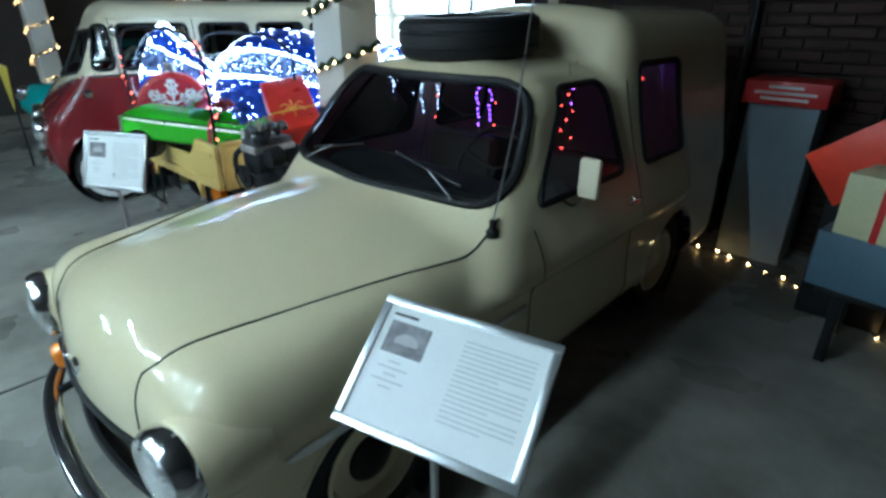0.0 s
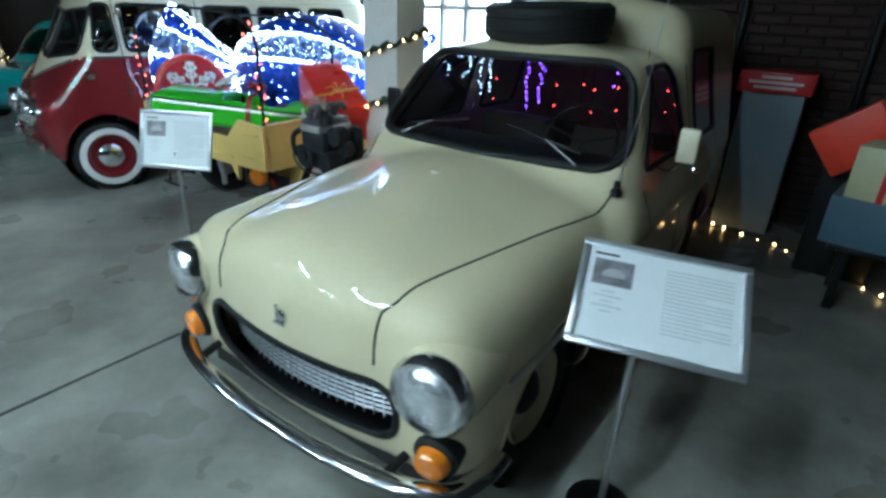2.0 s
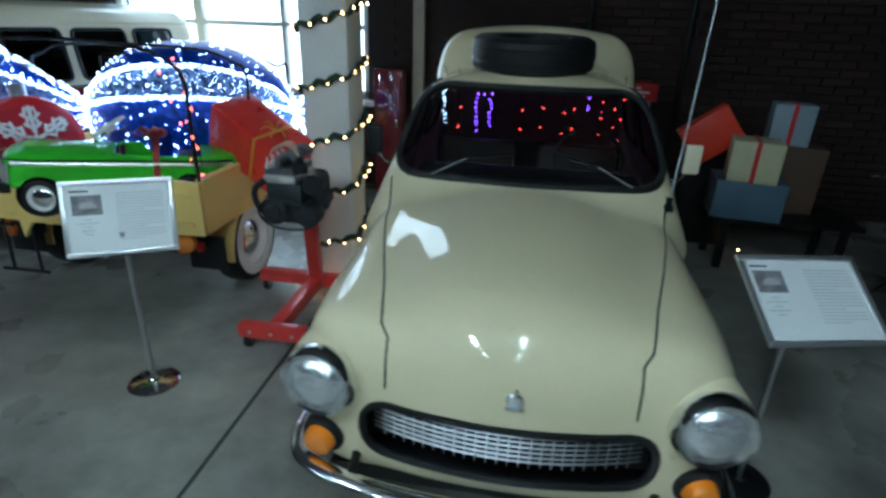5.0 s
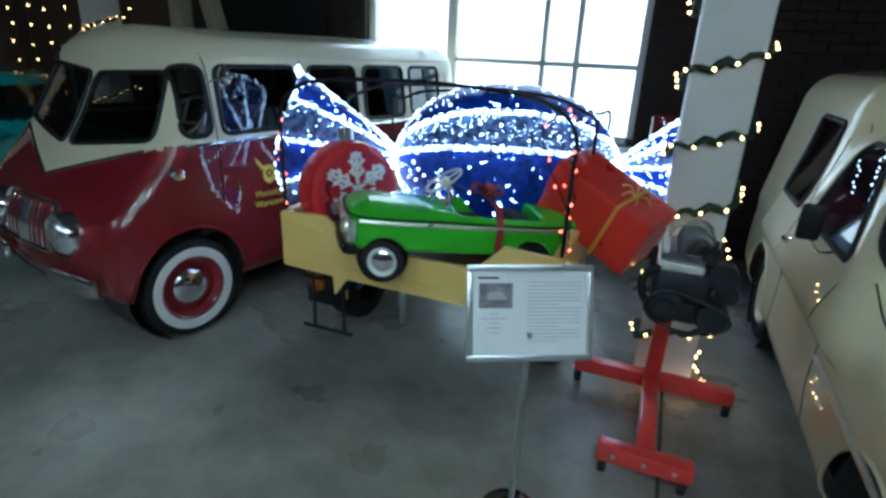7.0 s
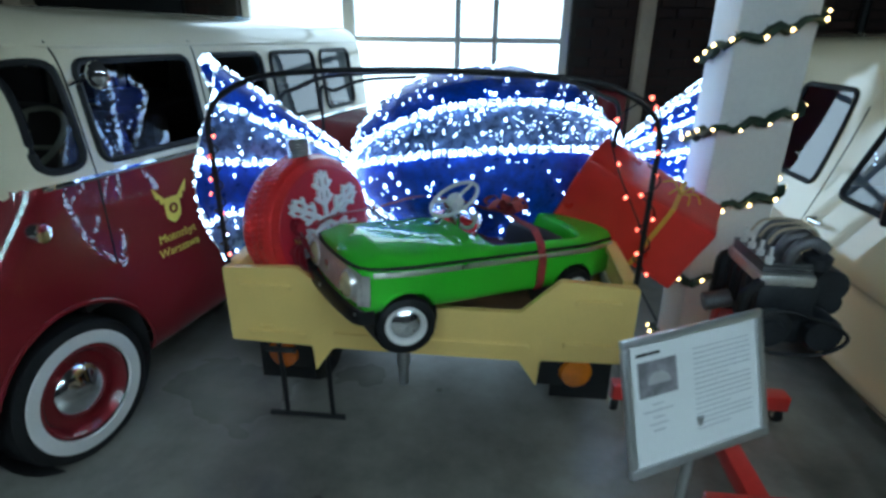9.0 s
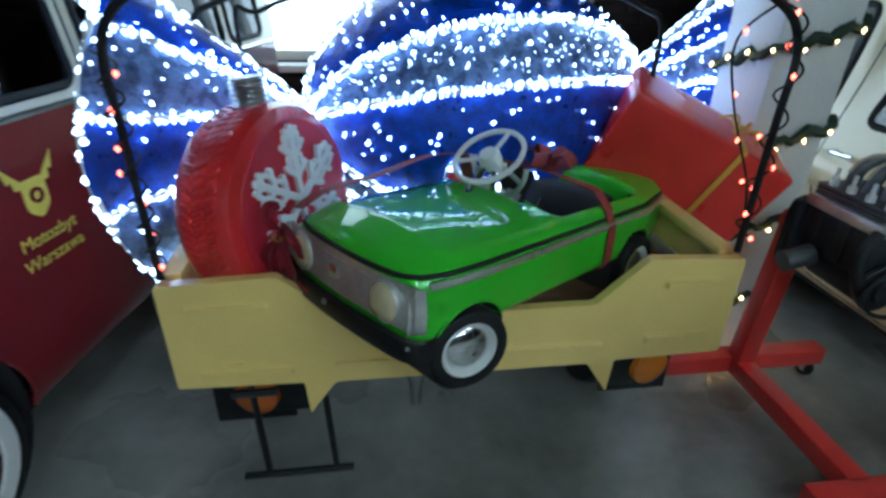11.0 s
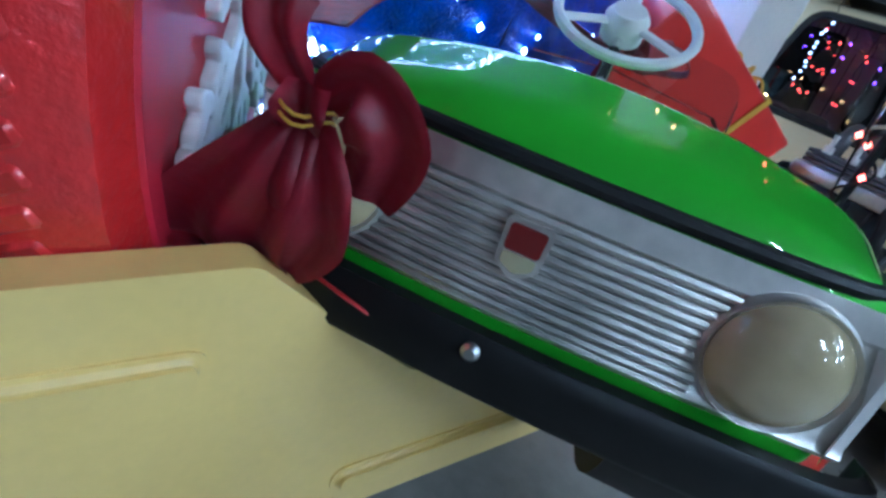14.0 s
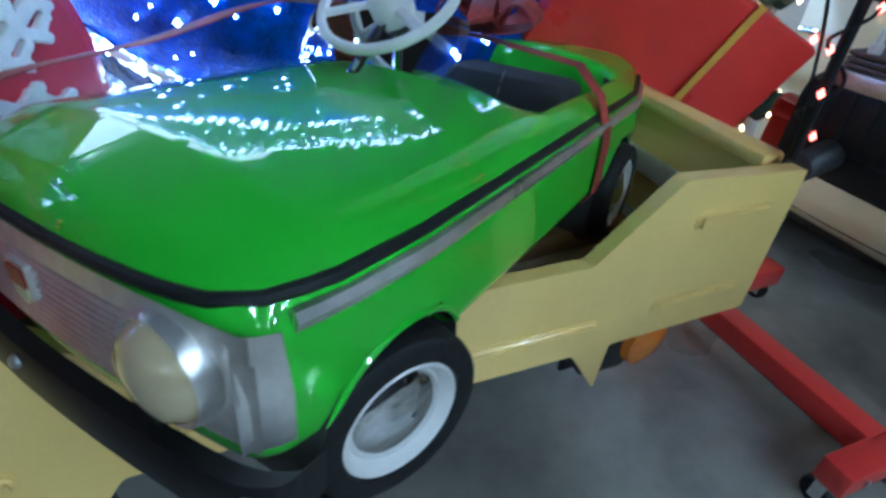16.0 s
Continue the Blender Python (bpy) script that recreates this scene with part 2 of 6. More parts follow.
def tube(bm, pts, r, closed=False, seg=8, flat=1.0):
    """A round (or flattened) bar along a line of points."""
    pts = [Vector(p) for p in pts]
    n = len(pts)
    up = Vector((0, 0, 1))
    rings = []
    prev = None
    for i, p in enumerate(pts):
        a, b = pts[(i - 1) % n] if closed or i else p, pts[(i + 1) % n] if closed or i < n - 1 else p
        d = (b - a).normalized() if (b - a).length > 1e-9 else Vector((0, 0, 1))
        if prev is None:
            s = d.cross(up)
            if s.length < 1e-3:
                s = d.cross(Vector((1, 0, 0)))
        else:
            s = prev - d * prev.dot(d)
        s.normalize()
        prev = s
        t = d.cross(s)
        rad = r(i / max(n - 1, 1)) if callable(r) else r
        rings.append([bm.verts.new(p + s * (rad * math.cos(2 * math.pi * k / seg)) + t * (rad * flat * math.sin(2 * math.pi * k / seg))) for k in range(seg)])
    for i in range(n if closed else n - 1):
        a, b = rings[i], rings[(i + 1) % n]
        for k in range(seg):
            bm.faces.new((a[k], a[(k + 1) % seg], b[(k + 1) % seg], b[k]))
    if not closed:
        bm.faces.new(rings[0][::-1])
        bm.faces.new(rings[-1])
    return rings


def newtube(pts, r, closed=False, seg=8, flat=1.0):
    bm = bmesh.new()
    tube(bm, pts, r, closed, seg, flat)
    return bm


def plate(bm, outline, depth, m=None):
    """A flat outline of (x, z) points given thickness along +y, from y = 0."""
    a = [bm.verts.new((x, 0, z)) for x, z in outline]
    b = [bm.verts.new((x, depth, z)) for x, z in outline]
    n = len(outline)
    bm.faces.new(a)
    bm.faces.new(b[::-1])
    for i in range(n):
        bm.faces.new((a[(i + 1) % n], a[i], b[i], b[(i + 1) % n]))
    if m is not None:
        bmesh.ops.transform(bm, matrix=m, verts=a + b)
    bmesh.ops.recalc_face_normals(bm, faces=bm.faces[:])


def bulbs(bm, places, r, jitter=0.0):
    """Small eight-sided drops of light at the places given."""
    for p in places:
        c = Vector(p) + Vector((random.uniform(-1, 1), random.uniform(-1, 1), random.uniform(-1, 1))) * jitter
        vs = [bm.verts.new(c + Vector(d) * r) for d in ((1, 0, 0), (0, 1, 0), (-1, 0, 0), (0, -1, 0), (0, 0, 1.2), (0, 0, -1.2))]
        for i in range(4):
            bm.faces.new((vs[i], vs[(i + 1) % 4], vs[4]))
            bm.faces.new((vs[(i + 1) % 4], vs[i], vs[5]))


def along(pts, step):
    """Places at even steps along a line of points."""
    out, rest = [], 0.0
    for a, b in zip(pts, pts[1:]):
        a, b = Vector(a), Vector(b)
        ln = (b - a).length
        t = rest
        while t < ln:
            out.append(a.lerp(b, t / ln))
            t += step
        rest = t - ln
    return out


def smooth_line(ctrl, n=12, closed=False):
    """A Catmull-Rom line through the points."""
    P = [Vector(p) for p in ctrl]
    k = len(P)
    out = []
    for i in range(k if closed else k - 1):
        p0, p1, p2, p3 = (P[(i + j) % k] if closed else P[min(max(i + j, 0), k - 1)] for j in (-1, 0, 1, 2))
        for s in range(n):
            t = s / n
            out.append(0.5 * (2 * p1 + (p2 - p0) * t + (2 * p0 - 5 * p1 + 4 * p2 - p3) * t * t + (3 * p1 - p0 - 3 * p2 + p3) * t ** 3))
    if not closed:
        out.append(P[-1])
    return out


# ---- skins: a closed shape given by a formula, meshed by surface nets ----


def smax(*fs, k=0.1):
    out = fs[0]
    for g in fs[1:]:
        h = np.maximum(k - np.abs(out - g), 0) / k
        out = np.maximum(out, g) + h * h * k / 4
    return out


def smin(*fs, k=0.1):
    return -smax(*[-g for g in fs], k=k)


def skin(f, lo, hi, cell):
    axes = [np.arange(a, b + cell, cell) for a, b in zip(lo, hi)]
    G = np.stack(np.meshgrid(*axes, indexing="ij"), -1)
    v = f(G[..., 0], G[..., 1], G[..., 2])
    inside = v < 0
    nx, ny, nz = inside.shape
    c = sum(inside[i:nx - 1 + i, j:ny - 1 + j, k:nz - 1 + k].astype(np.int8) for i in (0, 1) for j in (0, 1) for k in (0, 1))
    active = (c > 0) & (c < 8)
    ids = -np.ones(active.shape, int)
    ids[active] = np.arange(active.sum())
    P = G[:-1, :-1, :-1][active] + cell / 2
    eps = 2e-3
    for _ in range(6):
        val = f(P[:, 0], P[:, 1], P[:, 2])
        g = np.stack([(f(*(P + e).T) - f(*(P - e).T)) / (2 * eps) for e in np.eye(3) * eps], -1)
        P = P - np.clip(val / np.maximum((g * g).sum(-1), 0.05), -cell * 0.5, cell * 0.5)[:, None] * g
    quads = []
    for ax in range(3):
        a, b = [slice(1, -1)] * 3, [slice(1, -1)] * 3
        a[ax], b[ax] = slice(0, -1), slice(1, None)
        A, B = inside[tuple(a)], inside[tuple(b)]
        w = np.argwhere(A != B)
        flip = A[A != B]
        off = np.ones(3, int)
        off[ax] = 0
        w = w + off
        o1, o2 = [np.eye(3, dtype=int)[d] for d in range(3) if d != ax]
        if ax == 1:
            o1, o2 = o2, o1
        q = np.stack([ids[tuple((w - o).T)] for o in (o1 + o2, o2, 0 * o1, o1)], -1)
        q[~flip] = q[~flip][:, ::-1]
        quads.append(q)
    Q = np.concatenate(quads)
    return P, Q


def cut(name, P, Q, mask, material, parent, label="", shift=None):
    """The chosen faces of a skin as one part."""
    q = Q[mask]
    used, inv = np.unique(q, return_inverse=True)
    pts = P[used]
    if shift is not None:
        pts = pts + np.asarray(shift)
    me = bpy.data.meshes.new(name)
    me.from_pydata(pts.tolist(), [], inv.reshape(q.shape).tolist())
    me.materials.append(material)
    me.shade_smooth()
    ob = new(name, me)
    ob.parent = parent
    if label:
        tagged(ob, label)
    return ob


def meet(f, pts, way, far=3.0):
    """Where lines from the points, along way, first enter the skin."""
    p, w = np.asarray(pts, float), np.asarray(way, float)
    t = np.linspace(0, far, 400)
    S = p[:, None] + t[None, :, None] * w
    ins = f(S[..., 0], S[..., 1], S[..., 2]) < 0
    i = np.maximum(ins.argmax(1), 1)
    a, b = t[i - 1], t[i]
    for _ in range(20):
        c = (a + b) / 2
        q = p + c[:, None] * w
        neg = f(*q.T) < 0
        a, b = np.where(neg, a, c), np.where(neg, c, b)
    return p + b[:, None] * w


def rounded(corners, r, n=6):
    """An outline with its corners rounded: a list of (u, v)."""
    out = []
    k = len(corners)
    for i in range(k):
        a, b, c = (Vector(corners[(i + d) % k]) for d in (-1, 0, 1))
        ra = min(r, (a - b).length * 0.48, (c - b).length * 0.48)
        p, q = b + (a - b).normalized() * ra, b + (c - b).normalized() * ra
        for s in range(n + 1):
            t = s / n
            out.append(tuple((1 - t) ** 2 * p + 2 * t * (1 - t) * b + t * t * q))
    return out


def dense(outline, step=0.03):
    out = []
    for a, b in zip(outline, outline[1:] + outline[:1]):
        a, b = Vector(a), Vector(b)
        n = max(1, int((b - a).length / step))
        out += [tuple(a.lerp(b, i / n)) for i in range(n)]
    return out


def within(u, v, outline):
    o = np.array(outline)
    r = np.zeros(u.shape, bool)
    for (x1, y1), (x2, y2) in zip(o, np.roll(o, -1, 0)):
        if y1 != y2:
            hit = (y1 > v) != (y2 > v)
            r ^= hit & (u < (x2 - x1) * (v - y1) / (y2 - y1) + x1)
    return r


TY = Matrix.Rotation(radians(90), 4, "Y")  # turns z to x
TX = Matrix.Rotation(radians(90), 4, "X")  # turns z to -y


def wheel(parent, at, r, w, side, rim, hub, wall=None, name="wheel", hubr=0.45, rimr=0.66, steer=0.0):
    """A road wheel whose outer face looks along side * x."""
    base = thing(name, "", "") if parent is None else new(name)
    base.parent = parent
    base.empty_display_size = 0.05
    base.matrix_basis = Matrix.Translation(at) @ pose(0, 0, 0, 0, 0, steer) @ Matrix.Rotation(radians(90 * side), 4, "Y")
    bm = bmesh.new()
    h = w / 2
    lathe(bm, [(r * rimr, -h), (r * 0.9, -h), (r * 0.97, -h * 0.85), (r, -h * 0.5), (r, h * 0.5), (r * 0.97, h * 0.85), (r * 0.9, h), (r * 0.72, h * 0.98), (r * rimr, h * 0.8)], 48, closed=True)
    part("tyre", bm, M_RUBBER, base)
    if wall:
        bm = bmesh.new()
        lathe(bm, [(r * (rimr + 0.005), h * 0.92), (r * (rimr + 0.02), h * 1.03), (r * 0.83, h * 1.03), (r * 0.845, h * 0.97)], 48)
        part("whitewall", bm, wall, base, "white tyre band")
    bm = bmesh.new()
    lathe(bm, [(r * rimr, h * 0.85), (r * (rimr - 0.04), h * 0.95), (r * (rimr - 0.09), h * 0.75), (r * (rimr - 0.13), h * 0.35), (r * 0.3, h * 0.42), (0, h * 0.45)], 40)
    part("rim", bm, rim, base)
    bm = bmesh.new()
    hr = r * hubr
    lathe(bm, [(hr, h * 0.36), (hr * 1.0, h * 0.5), (hr * 0.93, h * 0.62), (hr * 0.72, h * 0.78), (hr * 0.4, h * 0.95), (hr * 0.2, h * 1.02), (0, h * 1.04)], 32)
    part("hubcap", bm, hub, base)
    return base

# ---- the hall: floor, walls, window, column, ceiling ----
X0, X1, Y0, Y1, TOP = -10.0, 6.0, -6.0, WALL_Y, 4.2
solid("floor", newbox(X1 - X0, Y1 - Y0 + 0.6, 0.2, ((X0 + X1) / 2, (Y0 + Y1) / 2, -0.1)), M_FLOOR, "worn grey concrete floor with pale and dark patches", "floor", "structure", smooth=False)
for jx, jy, lx, ly in ((-0.965, 0.25, 0.016, 12.4), (-6.2, 0.25, 0.016, 12.4), (-3.6, -0.9, 5.2, 0.014)):
    solid("floor_joint", newbox(lx, ly, 0.004, (jx, jy, 0.002)), M_JOINT, "dark sealed joint in the concrete floor", "floor joint", "structure", smooth=False)
solid("ceiling", newbox(X1 - X0 + 0.6, Y1 - Y0 + 0.6, 0.2, ((X0 + X1) / 2, (Y0 + Y1) / 2, TOP + 0.1)), M_CEIL, "dark boarded hall ceiling", "ceiling", "structure", smooth=False)
for nm, lx, ly, cx, cy in (("wall_west", 0.3, Y1 - Y0, X0 - 0.15, (Y0 + Y1) / 2), ("wall_east", 0.3, Y1 - Y0, X1 + 0.15, (Y0 + Y1) / 2), ("wall_south", X1 - X0 + 0.6, 0.3, (X0 + X1) / 2, Y0 - 0.15)):
    solid(nm, newbox(lx, ly, TOP, (cx, cy, TOP / 2)), M_DARKWALL, "dark unlit hall wall", "wall", "structure", smooth=False)

north = thing("wall_north", "dark red brick wall round a tall bright window", "wall", kind="structure")
wx0, wx1, wz0, wz1 = WIN
bm = bmesh.new()
for a, b, c, d in ((X0 - 0.3, wx0, 0, TOP), (wx1, X1 + 0.3, 0, TOP), (wx0, wx1, 0, wz0), (wx0, wx1, wz1, TOP)):
    box(bm, b - a, 0.3, d - c, ((a + b) / 2, WALL_Y + 0.165, (c + d) / 2))
part("masonry", bm, M_MORTAR, north, smooth=False)

win = thing("window_1", "tall white-framed window full of overcast daylight", "window", kind="structure")
bm = bmesh.new()
for a, b, c, d in ((wx0, wx0 + 0.07, wz0, wz1), (wx1 - 0.07, wx1, wz0, wz1), (wx0, wx1, wz0, wz0 + 0.07), (wx0, wx1, wz1 - 0.07, wz1)):
    box(bm, b - a, 0.08, d - c, ((a + b) / 2, WALL_Y + 0.14, (c + d) / 2), 0.006)
part("window_frame", bm, M_WHITE, win)
for mx in (wx0 + 0.95, wx0 + 1.9, wx1 - 0.62):
    part("mullion", newbox(0.10 if mx < wx1 - 1 else 0.05, 0.09, wz1 - wz0 - 0.14, (mx, WALL_Y + 0.14, (wz0 + wz1) / 2), 0.006), M_WHITE, win)
for mz in (1.62, 2.4):
    part("glazing_bar", newbox(wx1 - wx0 - 0.14, 0.05, 0.05, ((wx0 + wx1) / 2, WALL_Y + 0.14, mz), 0.004), M_WHITE, win)
part("window_sill", newbox(wx1 - wx0 + 0.2, 0.28, 0.05, ((wx0 + wx1) / 2, WALL_Y - 0.0, wz0 - 0.027), 0.01), M_WHITE, win)
solid("backdrop", newbox(7.0, 0.05, 5.0, (-3.0, WALL_Y + 1.4, 2.2)), M_SKYGLOW, "white overcast daylight outside the window", "sky", "structure", smooth=False)


def garland(name, cx, cy, half, z0, z1, turns, label, phase=0.0):
    """Dark pine garland wound round a square post, with warm bulbs."""
    g = thing(name, label, "garland", group="garlands round the columns")
    pts, n = [], int(turns * 40)
    for i in range(n + 1):
        a = 2 * math.pi * turns * i / n + phase
        c, s = math.cos(a), math.sin(a)
        k = (half + 0.025) / max(abs(c), abs(s))
        k = min(k, (half + 0.025) * 1.3)
        pts.append(Vector((cx + k * c, cy + k * s, z0 + (z1 - z0) * i / n + 0.015 * math.sin(i * 1.7))))
    bm = bmesh.new()
    tube(bm, pts, lambda t: 0.017 + 0.004 * math.sin(t * 300), seg=6)
    part("stem", bm, M_PINE, g)
    bm = bmesh.new()
    rnd = random.Random(5)
    for p in along(pts, 0.006):
        d = Vector((rnd.gauss(0, 1), rnd.gauss(0, 1), rnd.gauss(0, 1))).normalized() * rnd.uniform(0.022, 0.042)
        s = d.cross(Vector((rnd.random(), rnd.random(), rnd.random()))).normalized() * 0.003
        bm.faces.new([bm.verts.new(q) for q in (p - s, p + s, p + d)])
    tagged(part("needles", bm, M_PINE, g, smooth=False), kind="stuff")
    bm = bmesh.new()
    bulbs(bm, [p + (p - Vector((cx, cy, p.z))).normalized() * 0.022 for p in along(pts, 0.105)], 0.0085, 0.012)
    tagged(part("fairy_bulbs", bm, M_WARM, g, "warm white bulbs"), kind="stuff")
    return g


COL = (-0.985, 4.14, 0.145)
solid("column", newbox(2 * COL[2], 2 * COL[2], TOP, (COL[0], COL[1], TOP / 2), 0.012), M_WHITE, "square white-painted column wound with a garland", "column", "structure")
garland("pine_garland", *COL, 0.12, TOP - 0.2, 11.5, "dark green pine garland with warm bulbs round a white column", 0.6)

# far side of the hall, behind the van
for cx, cy in ((-7.6, 6.0), (-9.3, 4.2)):
    solid("column", newbox(0.3, 0.3, TOP, (cx, cy, TOP / 2), 0.012), M_WHITE, "white-painted column wound with fairy lights", "column", "structure")
    garland("pine_garland", cx, cy, 0.15, 0.3, TOP - 0.2, 9, "dark green pine garland with warm bulbs round a far column", 1.0)
for a, b, r in (((-6.7, 6.35, 0), (-6.7, 6.35, TOP), 0.09), ((-5.95, 6.3, 1.3), (-6.65, 6.3, 3.6), 0.08)):
    d = Vector(b) - Vector(a)
    m = Matrix.Translation((Vector(a) + Vector(b)) / 2) @ d.to_track_quat("Z", "Y").to_matrix().to_4x4()
    solid("timber_brace", newbox(2 * r, 2 * r, d.length, (0, 0, 0), 0.01), M_BEAM, "pale squared timber post or brace of the hall", "timber", "structure", m=m)
solid("timber_post", newbox(0.11, 0.13, TOP, (-0.90, 6.40, TOP / 2), 0.01), M_BEAM, "pale squared timber post beside the bright window", "timber", "structure")
lock = thing("red_locker", "narrow dark red metal locker against the brick wall", "locker", pose(-1.16, 6.30, 0))
part("body", newbox(0.30, 0.30, 1.26, (0, 0, 0.63), 0.03), M_VANRED, lock)
part("door", newbox(0.25, 0.012, 1.14, (0, -0.156, 0.64), 0.005), M_VANRED, lock)
part("handle", newbox(0.016, 0.02, 0.09, (0.09, -0.17, 0.75), 0.004), M_CHROME, lock, "small chrome handle")
solid("dark_panel", newbox(1.35, 0.06, 1.7, (-5.4, 6.42, 1.85), 0.01), M_BLACK, "black display panel against the brick wall", "panel")
sh = thing("wall_shelf", "dark wooden shelf with pale jars high on the wall", "shelf")
part("board", newbox(1.3, 0.25, 0.03, (-5.25, 6.34, 2.86), 0.004), M_BEAM, sh)
for i in range(2):
    part("bracket", newbox(0.03, 0.22, 0.14, (-5.75 + i, 6.36, 2.775), 0.004), M_BLACK, sh)
for i in range(4):
    bm = bmesh.new()
    lathe(bm, [(0, 0), (0.045, 0), (0.05, 0.02), (0.05, 0.11), (0.03, 0.14), (0.03, 0.16), (0, 0.16)], 16)
    solid("jar", bm, M_WHITE, "small pale jar standing on the dark shelf", "jar", m=pose(-5.7 + i * 0.28, 6.33, 2.877), group="jars on the shelf")

# ---- ceiling lamps ----


def strip_lamp():
    ob = thing("ceiling_lamp", "long white fluorescent batten lamp under the ceiling", "lamp", pose(0, 0, 3.55), "fluorescent ceiling lamps")
    part("housing", newbox(0.12, 1.55, 0.07, (0, 0, 0.04), 0.008), M_WHITE, ob)
    for sx in (-0.035, 0.035):
        bm = bmesh.new()
        lathe(bm, [(0, -0.73), (0.014, -0.73), (0.014, 0.73), (0, 0.73)], 12, TX)
        part("tube", bm, M_TUBE, ob, "glowing glass tube", m=pose(sx, 0, -0.012))
    for sx in (-0.5, 0.5):
        part("hanger", newbox(0.008, 0.008, TOP - 3.625, (0, sx, 0.075 + (TOP - 3.625) / 2)), M_BLACK, ob)
    return ob


first = strip_lamp()
spots = [(-0.7, -0.2), (-0.7, -3.2), (0.5, 0.2), (0.55, -2.6), (-2.6, -0.2), (-2.6, -3.2), (-6.4, -2.6)]
first.matrix_basis = pose(*spots[0], 3.55)
for sx, sy in spots[1:]:
    copy_thing(first, pose(sx, sy, 3.55, 0, 0, 0))

# ---- the cream delivery van with a long bonnet ----


def arr(v, nodes):
    return np.interp(v, [a for a, _ in nodes], [b for _, b in nodes])


def soft(v, nodes):
    """A smoothed run through the nodes."""
    return sum(arr(v + d, nodes) for d in (-0.12, -0.06, 0, 0.06, 0.12)) / 5


def van_skin(x, y, z):
    ax = np.abs(x)
    w = soft(y, [(-0.2, 0.60), (0.1, 0.66), (0.45, 0.715), (1.5, 0.72), (3.3, 0.72), (4.1, 0.69)])
    side = ax - w + 0.42 * np.maximum(z - 0.56, 0) ** 2 + 0.35 * np.maximum(0.42 - z, 0) ** 2
    wing_top = z - soft(y, [(0.0, 0.835), (0.4, 0.86), (1.0, 0.905), (1.5, 0.935), (4, 0.96)])
    lower = smax(side, wing_top, (0.195 + 0.06 * np.maximum(0.5 - z, 0)) - y, y - 3.74, 0.21 - z, k=0.17)
    wh = soft(y, [(-0.2, 0.43), (0.3, 0.49), (0.9, 0.575), (1.45, 0.66)])
    zc = soft(y, [(-0.3, 0.86), (0.1, 0.89), (0.5, 0.945), (0.9, 0.985), (1.5, 1.035)])
    hood = smax(ax - wh, z - zc + 0.16 * (x / 0.6) ** 2, (0.14 + 0.09 * (x / 0.5) ** 2 + 0.25 * np.maximum(z - 0.6, 0) ** 1.5) - y, y - 1.7, 0.24 - z, k=0.20)
    low = smin(lower, hood, k=0.055)
    cab_front = (1.27 + 0.80 * (z - 1.0) + 0.07 * (x / 0.6) ** 2 - y) * 0.78
    cab = smax(ax - (0.715 - 0.34 * (z - 0.95)), z - (1.49 - 0.07 * (x / 0.5) ** 2 - 0.02 * (y - 2) ** 2), cab_front, y - 3.0, 0.7 - z, k=0.11)
    hold = smax(ax - (0.675 - 0.17 * (z - 1.0)), z - (1.70 - 0.07 * (x / 0.6) ** 2), 2.26 + 0.25 * np.maximum(z - 1.45, 0) - y, y - 3.72, 0.7 - z, k=0.15)
    return smin(smin(low, cab, k=0.05), hold, k=0.04)


SEAM_Y, SEAM_X = [-0.2, 0.05, 0.2, 0.45, 0.75, 1.05, 1.45], [0.375, 0.38, 0.395, 0.45, 0.53, 0.60, 0.665]


